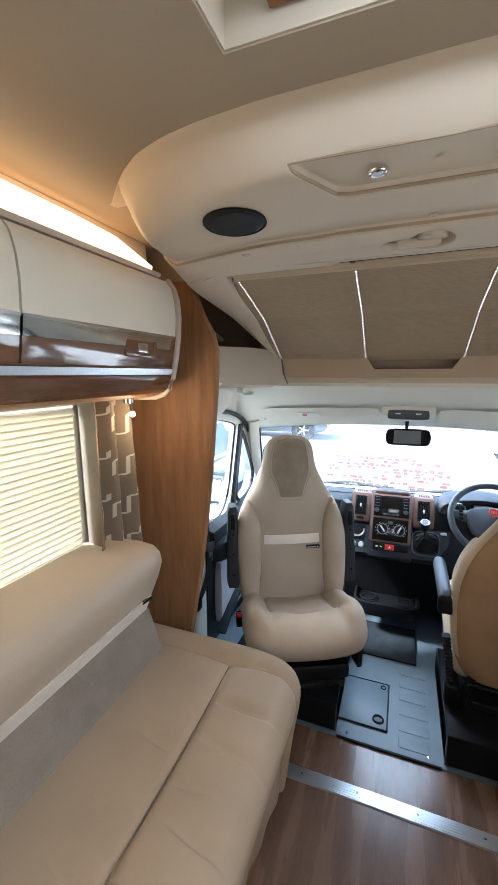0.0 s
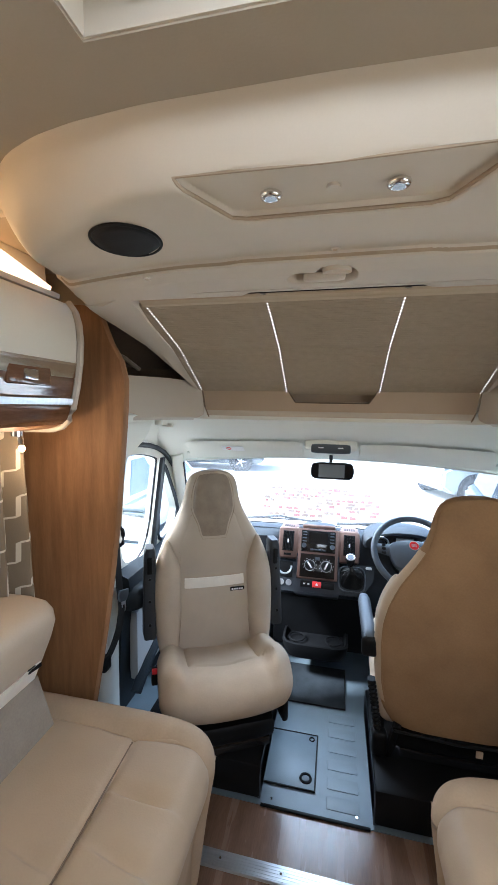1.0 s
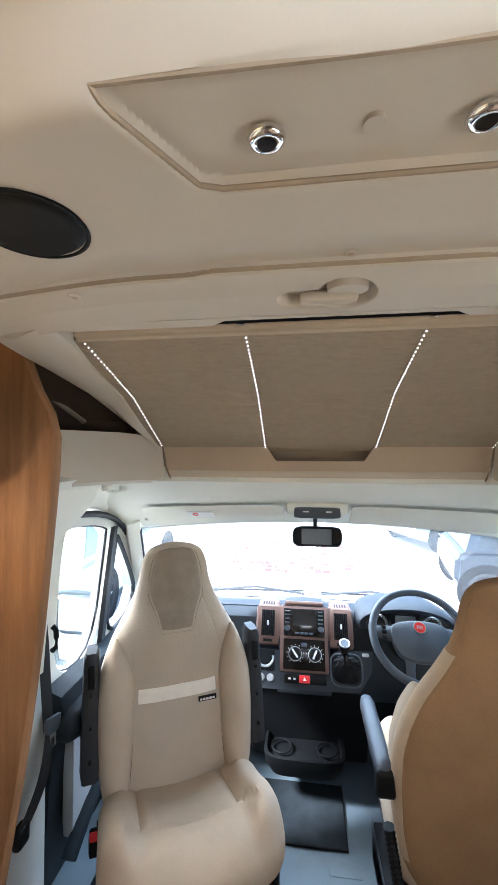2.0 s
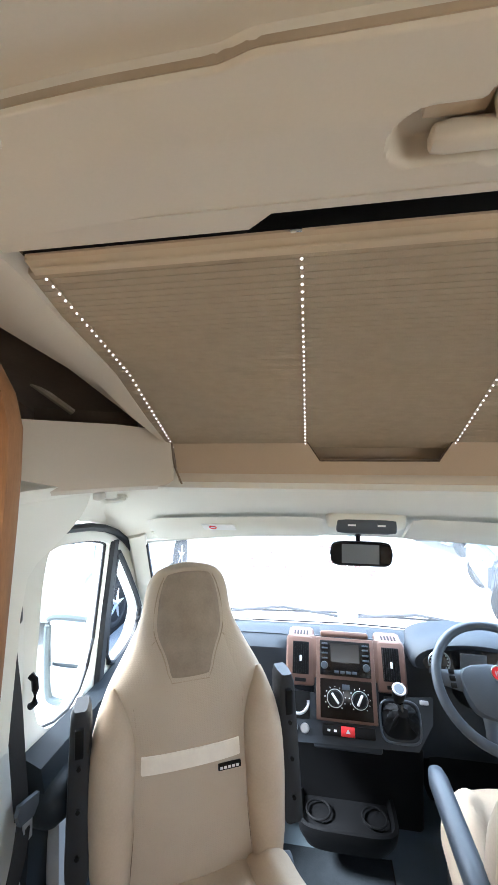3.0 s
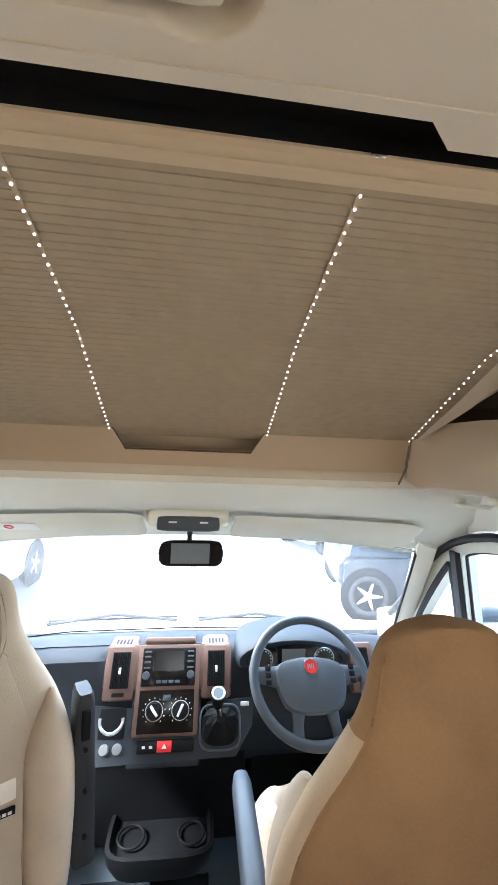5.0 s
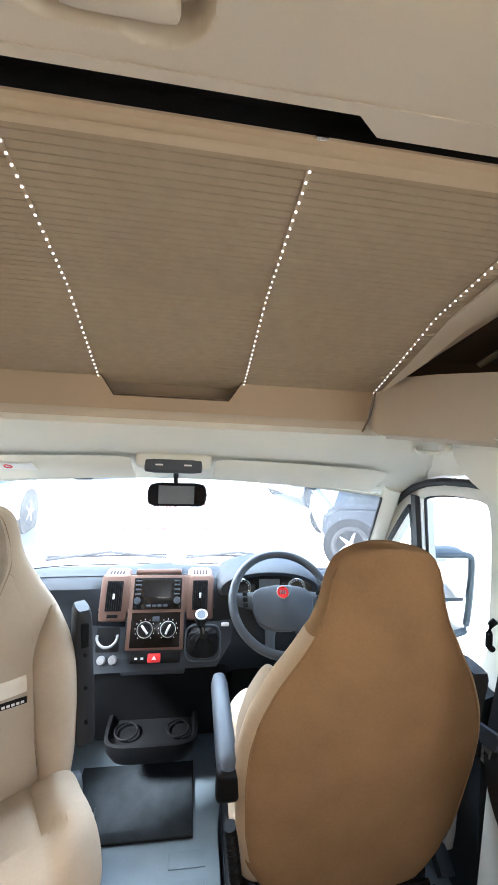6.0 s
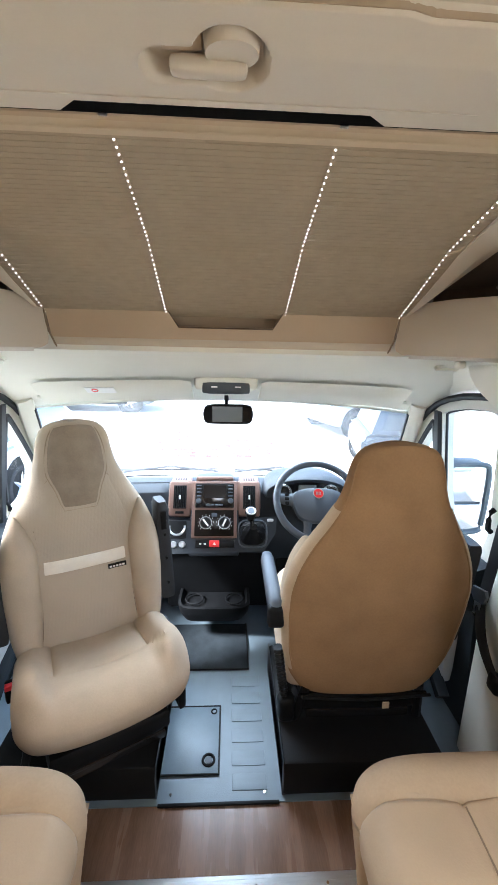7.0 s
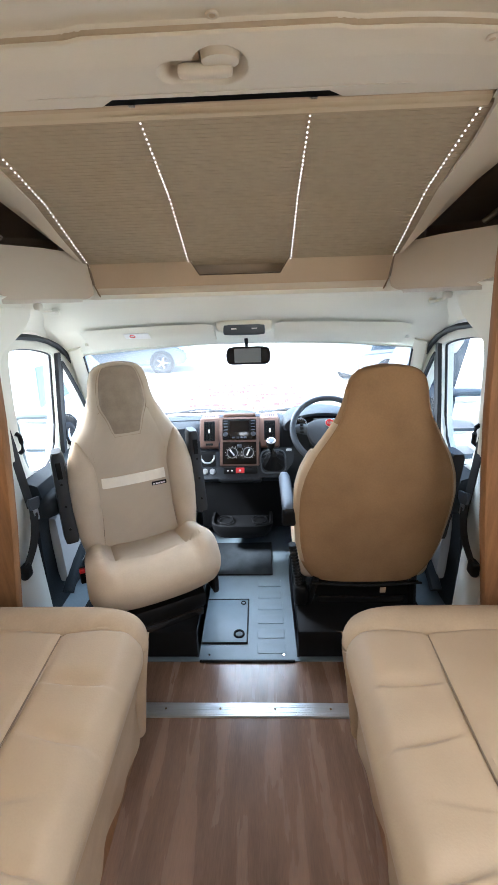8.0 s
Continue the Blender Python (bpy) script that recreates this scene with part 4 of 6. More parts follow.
part("display", plate(C - 0.052, C + 0.052, 0.115, 0.176, 0.010, 0.0115), M["heater"], radio, "dark display")
for x in (-0.074, 0.074):
    for s in (0.125, 0.142, 0.159, 0.174):
        part("key", plate(C + x - 0.011, C + x + 0.011, s - 0.003, s + 0.003, 0.010, 0.0125, 0.001), M["grey"], radio)
    part("tuning_knob", disc(fac(C + x * 1.02, 0.102, 0.010), (0, -0.872, 0.49), 0.013, 0.012, r2=0.011), M["grey"], radio, "grey tuning knob")
for i in range(4):
    part("key", plate(C - 0.04 + i * 0.021, C - 0.023 + i * 0.021, 0.078, 0.087, 0.010, 0.0125, 0.001), M["grey"], radio)
heat = part("heater_panel", plate(C - 0.092, C + 0.092, -0.062, 0.060, -0.004, 0.008, 0.004), M["heater"], dash, "gloss dark brown heater panel")
for kx in (-0.091, -0.005):
    part("dial_ring", ring(fac(kx, 0.0, 0.008), (0, -0.872, 0.49), 0.028, 0.0013, 32, 6), M["alloy"], heat, "silver dial ring")
    part("dial", disc(fac(kx, 0.0, 0.006), (0, -0.872, 0.49), 0.0255, 0.012, r2=0.022), M["black"], heat)
    bar = plate(-0.0042, 0.0042, -0.019, 0.019, 0.016, 0.026, 0.002)
    q = Matrix.Translation(fac(kx, 0, 0)) @ Matrix.Rotation(radians(38 if kx < -0.05 else -25), 4, Vector((0, -0.872, 0.49))) @ Matrix.Translation(-fac(0, 0, 0))
    part("dial_grip", turn(bar, q), M["white"], heat, "white pointer grip")
    tk = bmesh.new()
    for i in range(11):
        a = radians(-140 + 28 * i)
        p = fac(kx + 0.036 * math.sin(a), 0.036 * math.cos(a), 0.0085)
        bmesh.ops.create_cube(tk, size=0.0028, matrix=Matrix.Translation(p))
    part("dial_marks", tk, M["white"], heat, "small white scale marks")
part("centre_key", plate(C - 0.013, C + 0.013, 0.028, 0.045, 0.008, 0.011, 0.002), M["grey"], heat)
sw = part("switch_bar", plate(C - 0.085, C + 0.095, -0.112, -0.078, -0.004, 0.004, 0.004), M["black"], dash, "black switch bar")
part("hazard_switch", plate(-0.073, -0.027, -0.110, -0.080, 0.004, 0.009, 0.002), M["red"], sw, "red hazard switch")
part("hazard_mark", turn_plate(prism([(-0.058, -0.100), (-0.042, -0.100), (-0.05, -0.087)], 0.0092, 0.010, "y")), M["white"], sw, "pale triangle mark", smooth=False)
for x in (-0.115, -0.093):
    part("switch_mark", plate(x - 0.005, x + 0.005, -0.099, -0.092, 0.004, 0.0055), M["white"], sw, "small white symbol")

for x0, x1, nm in ((-0.268, -0.163, 0), (0.060, 0.165, 1), (0.605, 0.70, 2)):
    vent = part("air_vent", plate(x0, x1, 0.03, 0.195, -0.05, 0.004, 0.012), M["bronze"], dash, "bronze air vent surround")
    part("vent_well", plate(x0 + 0.022, x1 - 0.022, 0.066, 0.176, 0.002, 0.0055, 0.002), M["black"], vent, "black vent well")
    n = 7
    for i in range(n):
        xx = x0 + 0.028 + (x1 - x0 - 0.056) * i / (n - 1)
        part("vent_slat", plate(xx - 0.0022, xx + 0.0022, 0.070, 0.172, 0.0055, 0.012), M["black"], vent)
    part("vent_tab", plate((x0 + x1) / 2 - 0.004, (x0 + x1) / 2 + 0.004, 0.108, 0.128, 0.012, 0.02, 0.002), M["white"], vent, "white vent tab")
    part("vent_wheel", plate((x0 + x1) / 2 - 0.02, (x0 + x1) / 2 + 0.02, 0.042, 0.054, 0.002, 0.0075, 0.002), M["black"], vent)
    if nm < 2:
        part("top_vent", pad((x0 + x1) / 2, 2.645, 0.789, 0.100, 0.10, 0.04, 0.018, 5), M["bronze"], dash, "bronze upper vent cap")
        for i in range(5):
            xx = (x0 + x1) / 2 - 0.024 + 0.012 * i
            part("top_vent_slot", box(xx - 0.003, xx + 0.003, 2.612, 2.645, 0.806, 0.8105), M["black"], dash, smooth=False)

# lower console around the stack
part("console_surround", turn_plate(prism([(-0.29, 0.02), (-0.16, 0.01), (-0.16, -0.07), (0.075, -0.07), (0.085, 0.02), (0.245, 0.03), (0.235, -0.05), (0.18, -0.13), (-0.26, -0.14), (-0.29, -0.10)], -0.05, -0.002, "y")), M["dash"], dash, smooth=False)
cup = part("ring_holder", turn_plate(pad(-0.222, -0.005, -0.03, 0.085, 0.012, 0.085, 0.006, 4)), M["black"], dash, "black cup recess")
part("holder_loop", tube([fac(-0.222 + 0.036 * math.sin(a), -0.02 + 0.036 * math.cos(a), 0.022) for a in [radians(80 + 200 * i / 14) for i in range(15)]], 0.005, 6), M["alloy"], cup, "silver folding cup loop")
for x in (-0.238, -0.198):
    part("socket_cap", disc(fac(x, -0.098, -0.002), (0, -0.872, 0.49), 0.016, 0.010, r2=0.013), M["alloy"], dash, "pale round socket cap")
gear = part("gear_gaiter", loft([[fac(0.128 + r * math.copysign(abs(math.cos(a)) ** 0.7, math.cos(a)) * (1 + k * math.sin(9 * a + 3 * up * 40)), -0.05 + up * .4 + r * 0.85 * math.copysign(abs(math.sin(a)) ** 0.7, math.sin(a)) * (1 + k * math.sin(7 * a)), 0.0 + up) for a in [2 * math.pi * i / 48 for i in range(48)]] for r, up, k in ((0.060, 0.0, 0.0), (0.058, 0.010, 0.04), (0.050, 0.020, 0.10), (0.046, 0.028, 0.14), (0.036, 0.040, 0.16), (0.030, 0.050, 0.14), (0.021, 0.062, 0.10), (0.016, 0.072, 0.0))]), M["black"], dash, "creased black leather gear gaiter")
part("gaiter_bezel", tube([fac(0.128 + 0.066 * math.copysign(abs(math.cos(a)) ** 0.5, math.cos(a)), -0.05 + 0.062 * math.copysign(abs(math.sin(a)) ** 0.5, math.sin(a)), 0.0) for a in [2 * math.pi * i / 32 for i in range(33)]], 0.004, 6), M["grey"], dash, "slate gaiter bezel")
part("gear_lever", tube([fac(0.125, -0.02, 0.06), fac(0.118, 0.008, 0.085)], 0.010), M["blackgloss"], gear)
part("gear_knob", loft([[Vector((0.116 + r * math.cos(a), 2.452 - 0.25 * h + r * math.sin(a) * 0.9, 0.672 + h + r * math.sin(a) * 0.2)) for a in [2 * math.pi * i / 18 for i in range(18)]] for r, h in ((0.010, 0.0), (0.016, 0.012), (0.021, 0.030), (0.023, 0.045), (0.021, 0.054))]), M["black"], gear)
part("knob_collar", ring((0.116, 2.4385, 0.7275), (0, -0.45, 0.9), 0.0195, 0.0035, 24, 8), M["alloy"], gear, "silver collar")
part("knob_cap", disc((0.116, 2.438, 0.727), (0, -0.45, 0.9), 0.016, 0.004), M["grey"], gear, "grey shift pattern cap")
part("key_pad", turn_plate(pad(0.212, 0.004, 0.012, 0.03, 0.006, 0.014, 0.003, 3)), M["alloy"], dash, "bright switch pad")

# lower storage, cup tray
part("lower_cubby", box(-0.30, 0.24, 2.62, 2.95, 0.10, 0.56, r=0.02), M["black"], dash, "black open storage below the stack")
tray = part("cup_tray", loft([[Vector((C + w * math.copysign(abs(math.cos(a)) ** 0.45, math.cos(a)), 2.56 + d * math.copysign(abs(math.sin(a)) ** 0.45, math.sin(a)), z)) for a in [2 * math.pi * i / 32 for i in range(32)]] for w, d, z in ((0.150, 0.09, 0.13), (0.172, 0.105, 0.17), (0.178, 0.11, 0.205), (0.178, 0.11, 0.215), (0.165, 0.10, 0.217), (0.160, 0.095, 0.205), (0.155, 0.09, 0.19))]), M["black"], dash, "black cup tray")
for x in (-0.10, 0.10):
    # flat black disc in place of the shaded depth of a cup hole
    part("cup_shade_disc", disc((C + x, 2.545, 0.1895), (0, 0, 1), 0.041, 0.0015, 28), M["black"], tray, "flat black disc standing in for the shaded cup hole")
    part("cup_ring", ring((C + x, 2.545, 0.205), (0, 0, 1), 0.043, 0.004, 28, 8), M["black"], tray, "black cup ring")

# instrument binnacle and steering wheel
binn = part("binnacle", loft([[Vector((0.395 + w * math.cos(a), y, 0.765 + h * max(-0.35, math.sin(a)))) for a in [2 * math.pi * i / 36 for i in range(36)]] for w, h, y in ((0.200, 0.070, 2.56), (0.215, 0.082, 2.58), (0.215, 0.085, 2.66), (0.19, 0.06, 2.80))]), M["dash"], dash, "charcoal instrument hood")
part("binnacle_well", loft([[Vector((0.395 + w * math.cos(a), y, 0.768 + h * max(-0.4, math.sin(a)))) for a in [2 * math.pi * i / 36 for i in range(36)]] for w, h, y in ((0.175, 0.056, 2.552), (0.172, 0.054, 2.557))]), M["blackgloss"], binn, "dark instrument glass")
for x in (0.275, 0.50):
    part("gauge_ring", ring((x, 2.549, 0.775), (0, -1, 0.1), 0.036, 0.0022, 32, 6), M["alloy"], binn, "pale gauge ring")
    gm = bmesh.new()
    for i in range(13):
        a = radians(-130 + 260 * i / 12)
        bmesh.ops.create_cube(gm, size=0.003, matrix=Matrix.Translation((x + 0.030 * math.sin(a), 2.5485, 0.775 + 0.030 * math.cos(a))))
    part("gauge_marks", gm, M["white"], binn, "white gauge marks")
part("gauge_display", box(0.345, 0.43, 2.547, 2.5495, 0.752, 0.81), M["screen"], binn, "grey trip display", smooth=False)

wheel = thing("steering_wheel", (0.402, 2.38, 0.80), "dark grey three-spoke van steering wheel", "steering wheel")
WC = Vector((0.402, 2.385, 0.800))
# wheel axes: local x right, local y up the rim, local z toward the driver
WQ = Matrix.Translation(WC) @ Matrix(((1, 0, 0, 0), (0, 0.70, -0.714, 0), (0, 0.714, 0.70, 0), (0, 0, 0, 1)))
part("rim", turn(ring((0, 0, 0), (0, 0, 1), 0.180, 0.0155, 56, 12), WQ), M["grey"], wheel)
part("hub", turn(loft([[Vector((x * s, y * s - 0.012, z)) for x, y in smooth_outline([(-0.115, 0.066), (0.115, 0.066), (0.112, -0.035), (0.075, -0.092), (-0.075, -0.092), (-0.112, -0.035)], 2)] for s, z in ((0.75, -0.05), (0.98, -0.01), (1.0, 0.006), (0.95, 0.018), (0.80, 0.024))]), WQ), M["grey"], wheel, "slate airbag cover")
for pts in ([(-0.085, 0.0), (-0.175, 0.01)], [(0.085, 0.0), (0.175, 0.01)], [(-0.05, -0.08), (-0.062, -0.168)], [(0.05, -0.08), (0.062, -0.168)]):
    (ax, ay), (bx, by) = pts
    part("spoke", turn(tube([(ax, ay, 0.0), ((ax + bx) / 2, (ay + by) / 2, -0.004), (bx, by, 0.0)], [0.036, 0.028, 0.022] if abs(ay) < 0.05 else [0.022, 0.016, 0.018], 10, flat=0.45), WQ), M["grey"], wheel)
part("badge", turn(disc((0, 0.022, 0.023), (0, 0, 1), 0.021, 0.004), WQ), M["red"], wheel, "round red badge with silver rim")
part("badge_rim", turn(ring((0, 0.022, 0.026), (0, 0, 1), 0.022, 0.0022, 32, 6), WQ), M["chrome"], wheel, "silver badge rim")
for i in range(4):
    part("badge_bar", turn(box(-0.011 + i * 0.006, -0.008 + i * 0.006, 0.015, 0.029, 0.026, 0.0285), WQ), M["alloy"], wheel, "silver badge bar", smooth=False)
for x in (-0.136, 0.136):
    for i in range(3):
        part("button", turn(box(x - 0.009, x + 0.009, -0.024 + i * 0.02, -0.009 + i * 0.02, 0.008, 0.014, r=0.003), WQ), M["black"], wheel)
part("column", tube([WC + Vector((0, 0.02, -0.02)), (0.402, 2.62, 0.66)], [0.05, 0.07], 14), M["black"], wheel)
for sgn in (-1, 1):
    part("stalk", tube([(0.402 + sgn * 0.05, 2.44, 0.785), (0.402 + sgn * 0.15, 2.43, 0.80), (0.402 + sgn * 0.19, 2.43, 0.805)], [0.009, 0.010, 0.012], 8), M["black"], wheel)
part("knee_panel", box(0.26, 0.88, 2.66, 2.90, 0.18, 0.60, r=0.03), M["black"], dash, "black knee panel")
part("glove_box", box(-0.88, -0.32, 2.62, 2.90, 0.18, 0.62, r=0.03), M["dash"], dash, "charcoal glove box")
part("fuse_lid", box(0.60, 0.72, 2.56, 2.565, 0.52, 0.545), M["white"], dash, "white paper edge", smooth=False)

for i, (a, b) in enumerate((((-0.62, 3.02, 0.715), (-0.05, 3.09, 0.70)), ((0.05, 3.09, 0.70), (0.60, 3.02, 0.715)))):
    wp = thing("wiper", a, "black windscreen wiper lying at the foot of the glass", "wiper", "wipers")
    part("arm", tube([a, ((a[0] + b[0]) / 2, (a[1] + b[1]) / 2 + 0.02, 0.735), b], 0.007, 6), M["seal"], wp)
    part("blade", tube([(a[0], a[1] + 0.02, a[2] + 0.005), (b[0], b[1] + 0.02, b[2] + 0.01)], 0.005, 6), M["black"], wp)

# ---- cab floor details ----
hatch = thing("floor_hatch", (-0.11, 1.98, 0.005), "grey rubber inspection hatch with a round latch", "hatch")
part("lid", box(-0.213, -0.011, 1.845, 2.11, 0.002, 0.010, r=0.003), M["mat"], hatch)
part("frame_edge", tube([(-0.213, 1.845, 0.009), (-0.011, 1.845, 0.009), (-0.011, 2.11, 0.009), (-0.213, 2.11, 0.009)], 0.004, 6), M["black"], hatch, "dark rubber edge")
part("latch", ring((-0.048, 1.892, 0.011), (0, 0, 1), 0.020, 0.005, 24, 8), M["black"], hatch)
part("latch_core", disc((-0.048, 1.892, 0.008), (0, 0, 1), 0.013, 0.004), M["grey"], hatch, "grey latch core")
part("hinge_plug", ring((-0.035, 2.085, 0.011), (0, 0, 1), 0.010, 0.003, 20, 6), M["black"], hatch)
rib_mesh = mesh_of(pad(0, 0, 0, 0.12, 0.055, 0.008, 0.0038, 4), "floor_pad", M["mat"])
floor_pads = thing("floor_pads", (0.08, 1.9, 0.004), "raised grey rubber pads on the cab floor", "floor mat", kind="structure")
for yy in (1.82, 1.90, 1.985, 2.07, 2.15, 2.235):
    o = new("floor_pad", rib_mesh)
    o.parent = floor_pads
    o.location = Vector((0.095, yy, 0.0035)) - floor_pads.location
cm = thing("carpet_mat", (-0.03, 2.5, 0.005), "dark carpet mat in the cab footwell", "mat")
part("pad_top", box(-0.32, 0.112, 2.30, 2.60, 0.0045, 0.013, r=0.003), M["carpet"], cm)
part("binding", tube([(-0.32, 2.30, 0.010), (0.112, 2.30, 0.010), (0.112, 2.60, 0.010)], 0.0045, 6), M["black"], cm)
for x in (-0.168, 0.144):
    sc = thing("floor_screw", (x, 1.786, 0.005), "small bright screw in the cab floor edge", "screw", "floor screws")
    part("head", disc((x, 1.786, 0.003), (0, 0, 1), 0.006, 0.004, 14, r2=0.004), M["chrome"], sc)
solid("floor_trim", box(-0.205, 0.19, 1.750, 1.760, 0.001, 0.009, r=0.002), M["black"], "black edge of the cab floor mat", "trim", "structure")
ths = thing("threshold_strip", (0, 1.55, 0.0), "brushed aluminium threshold strip across the floor", "trim", kind="structure")
part("strip", prism([(1.520, 0.0005), (1.524, 0.006), (1.574, 0.006), (1.578, 0.0005)], -0.40, 0.40, "x"), M["alu"], ths, smooth=False)
for i in range(5):
    part("groove", box(-0.40, 0.40, 1.529 + i * 0.009, 1.531 + i * 0.009, 0.0055, 0.0068), M["alu"], ths, smooth=False)
for x in (-0.3, -0.1, 0.1, 0.3):
    part("screw", disc((x, 1.55, 0.0055), (0, 0, 1), 0.004, 0.002, 12), M["chrome"], ths)


# ---- cab seats ----
HALF = [(0.30, 0.222), (0.33, 0.248), (0.38, 0.268), (0.48, 0.290), (0.62, 0.300), (0.72, 0.298), (0.80, 0.280), (0.88, 0.245), (0.95, 0.200), (1.02, 0.160), (1.07, 0.144), (1.115, 0.137), (1.145, 0.128), (1.165, 0.117), (1.18, 0.100), (1.19, 0.076), (1.196, 0.036)]


def front_y(z):
    return -0.13 - 0.155 * (z - 0.35)


def cab_seat(name, label, m, arms_up, rear_mat, driver):
    seat = thing(name, m.translation, label, "seat", "cab seats")

    def add(nm, bm, mat, parent=None, lab=""):
        return part(nm, turn(bm, m), M[mat], parent or seat, lab)

    rings = []
    for i in range(64):
        z = 0.30 + 0.896 * (1 - (1 - i / 63) ** 1.6)
        hw = curve_line(z, HALF) if z < 1.11 else line(z, HALF)
        th = 0.125 if z < 0.95 else 0.125 - 0.06 * ease(z, 0.95, 1.222)
        yc = front_y(z) - th / 2
        e = 0.62
        rings.append([Vector((hw * math.copysign(abs(math.cos(a)) ** e, math.cos(a)), yc + th / 2 * math.copysign(abs(math.sin(a)) ** 0.8, math.sin(a)), z)) for a in [2 * math.pi * k / 40 for k in range(40)]])
    back = add("backrest", loft(rings), rear_mat)
    for ks in ((range(13, 24), range(37, 48)) if driver else ()):
        add("side_panel", sheet(lambda r, k: r[k % 40] + Vector((r[k % 40].x, (r[k % 40].y - r[0].y), 0)).normalized() * 0.0025, rings[4:40], list(ks)), "suede", back, "paler tan woven side panel")
    for k in (23, 37):
        add("side_piping", tube([r[k] for r in rings[6:54]], 0.0028, 5), rear_mat, back)
    # front upholstery
    def zone(x0f, x1f, z0, z1, d, mat, nm, lab="", puff=0.02, nz=18, nx=10, soft=0.02, ramp=0.02):
        bm = bmesh.new()
        def fn(u, v):
            z = z0 + (z1 - z0) * v
            a, b = x0f(z), x1f(z)
            x = a + (b - a) * u
            hw = curve_line(z, HALF)
            edge = min(u, 1 - u) * abs(b - a)
            rise = d * min(1, (min(edge / ramp, min(v, 1 - v) * abs(z1 - z0) / soft))) ** 0.5 + puff * math.sin(math.pi * u) * math.sin(math.pi * v) ** 0.5
            curve = 0.44 * (0.125 if z < 0.95 else 0.125 - 0.06 * ease(z, 0.95, 1.222)) * max(0, abs(x) / hw) ** 3
            return Vector((x, front_y(z) + rise - curve, z))
        sheet(fn, steps(0, 1, nx), steps(0, 1, nz), (0, -0.010, 0), bm)
        return add(nm, bm, mat, back, lab)

    inner = lambda z: curve_line(z, [(0.30, 0.190), (0.42, 0.184), (0.55, 0.172), (0.75, 0.166), (0.83, 0.172), (0.88, 0.192), (0.92, 0.205)])
    outerw = lambda z: curve_line(z, HALF) - 0.004
    wide = lambda z: outerw(z) * line(z, [(0.33, 0.96), (0.5, 0.985), (0.88, 0.985), (1.10, 0.96), (1.175, 0.88)])
    zone(lambda z: -wide(z), wide, 0.33, 1.175, 0.006, "fabric", "front_cover", "beige woven front cover", 0.004, 60, 24)
    zone(lambda z: -inner(z) - 0.001, lambda z: inner(z) + 0.001, 0.668, 0.722, 0.0108, "stripe", "pearl_band", "pearl white band", 0.004, 10, 14, 0.003)
    padw = lambda z: curve_line(z, [(0.880, 0.044), (0.895, 0.064), (0.915, 0.070), (0.95, 0.078), (0.98, 0.092), (1.01, 0.110), (1.05, 0.112), (1.11, 0.103), (1.155, 0.090), (1.188, 0.066)])
    zone(lambda z: -padw(z), padw, 0.890, 1.186, 0.0095, "headpad", "headrest_pad", "taupe suede head pad", 0.004, 40, 18, 0.012, 0.006)

    def on_front(x, z, d=0.0):
        t_ = 0.125 if z < 0.95 else 0.125 - 0.06 * ease(z, 0.95, 1.222)
        return Vector((x, front_y(z) + d - 0.44 * t_ * (abs(x) / curve_line(z, HALF)) ** 3, z))

    for sg in (-1, 1):
        add("headrest_seam", tube([on_front(sg * (padw(z) + 0.001), z, 0.008) for z in steps(0.892, 1.175, 40)], 0.0018, 5), "joint", back, "dark stitched seam")
        add("wing_seam", tube([on_front(sg * x, z, 0.007) for x, z in ((0.107, 1.0), (0.122, 0.985), (0.140, 0.98), (0.156, 0.99))], 0.0015, 5), "joint", back, "short stitched seam")
    add("headrest_seam", tube([on_front(x, 0.8895, 0.0085) for x in steps(-0.060, 0.060, 10)], 0.0015, 5), "joint", back, "dark stitched seam")
    for sg in (-1, 1):
        def bolster(sg=sg):
            rr = []
            for i in range(40):
                v = i / 39
                z = 0.335 + 0.55 * v
                w = math.sqrt(max(0.0, 1 - (1 - min(1, v / 0.12)) ** 2)) * (1 - (1 - min(1, (1 - v) / 0.30)) ** 2) ** 0.6
                a, b = inner(z) - 0.002, outerw(z) + 0.004
                h = max(0.004, (b - a) / 2 * (0.25 + 0.75 * w))
                c = b - h if v > 0.5 else (a + b) / 2
                rr.append([Vector((sg * (c + h * math.cos(t)), front_y(z) - 0.024 + (0.074 * w + 0.006) * math.copysign(abs(math.sin(t)) ** 0.8, math.sin(t)), z)) for t in [2 * math.pi * k / 22 for k in range(22)]])
            return loft(rr)
        add("side_bolster", bolster(), "suedeside", back, "pale suede side bolster")
        add("bolster_seam", tube([on_front(sg * (inner(z) - 0.003), z, 0.006) for z in steps(0.36, 0.90, 30)], 0.0022, 5), "seam", back, "dark stitched seam")
    add("brand_patch", box(-0.150, -0.078, front_y(0.655) + 0.006, front_y(0.655) + 0.0165, 0.648, 0.664, r=0.002), "black", back, "black woven tag")
    for i in range(5):
        x = -0.142 + i * 0.0125
        add("tag_mark", box(x, x + 0.009, front_y(0.655) + 0.0163, front_y(0.655) + 0.0175, 0.6525, 0.6595), "white", back, "pale tag marks")
    # cushion, tipped up at the front
    tip = Matrix.Translation((0, -0.15, 0.33)) @ Matrix.Rotation(radians(13), 4, "X")
    cu_ = pad(0, 0.195, 0.0, 0.575, 0.50, 0.155, 0.068, 44)
    for v in cu_.verts:
        x, y, z = v.co
        a = abs(x) / 0.2875
        fwd = ease(y, 0.10, 0.44)
        y -= 0.085 * fwd * a ** 2.6
        up_ = ease(z, -0.03, 0.06)
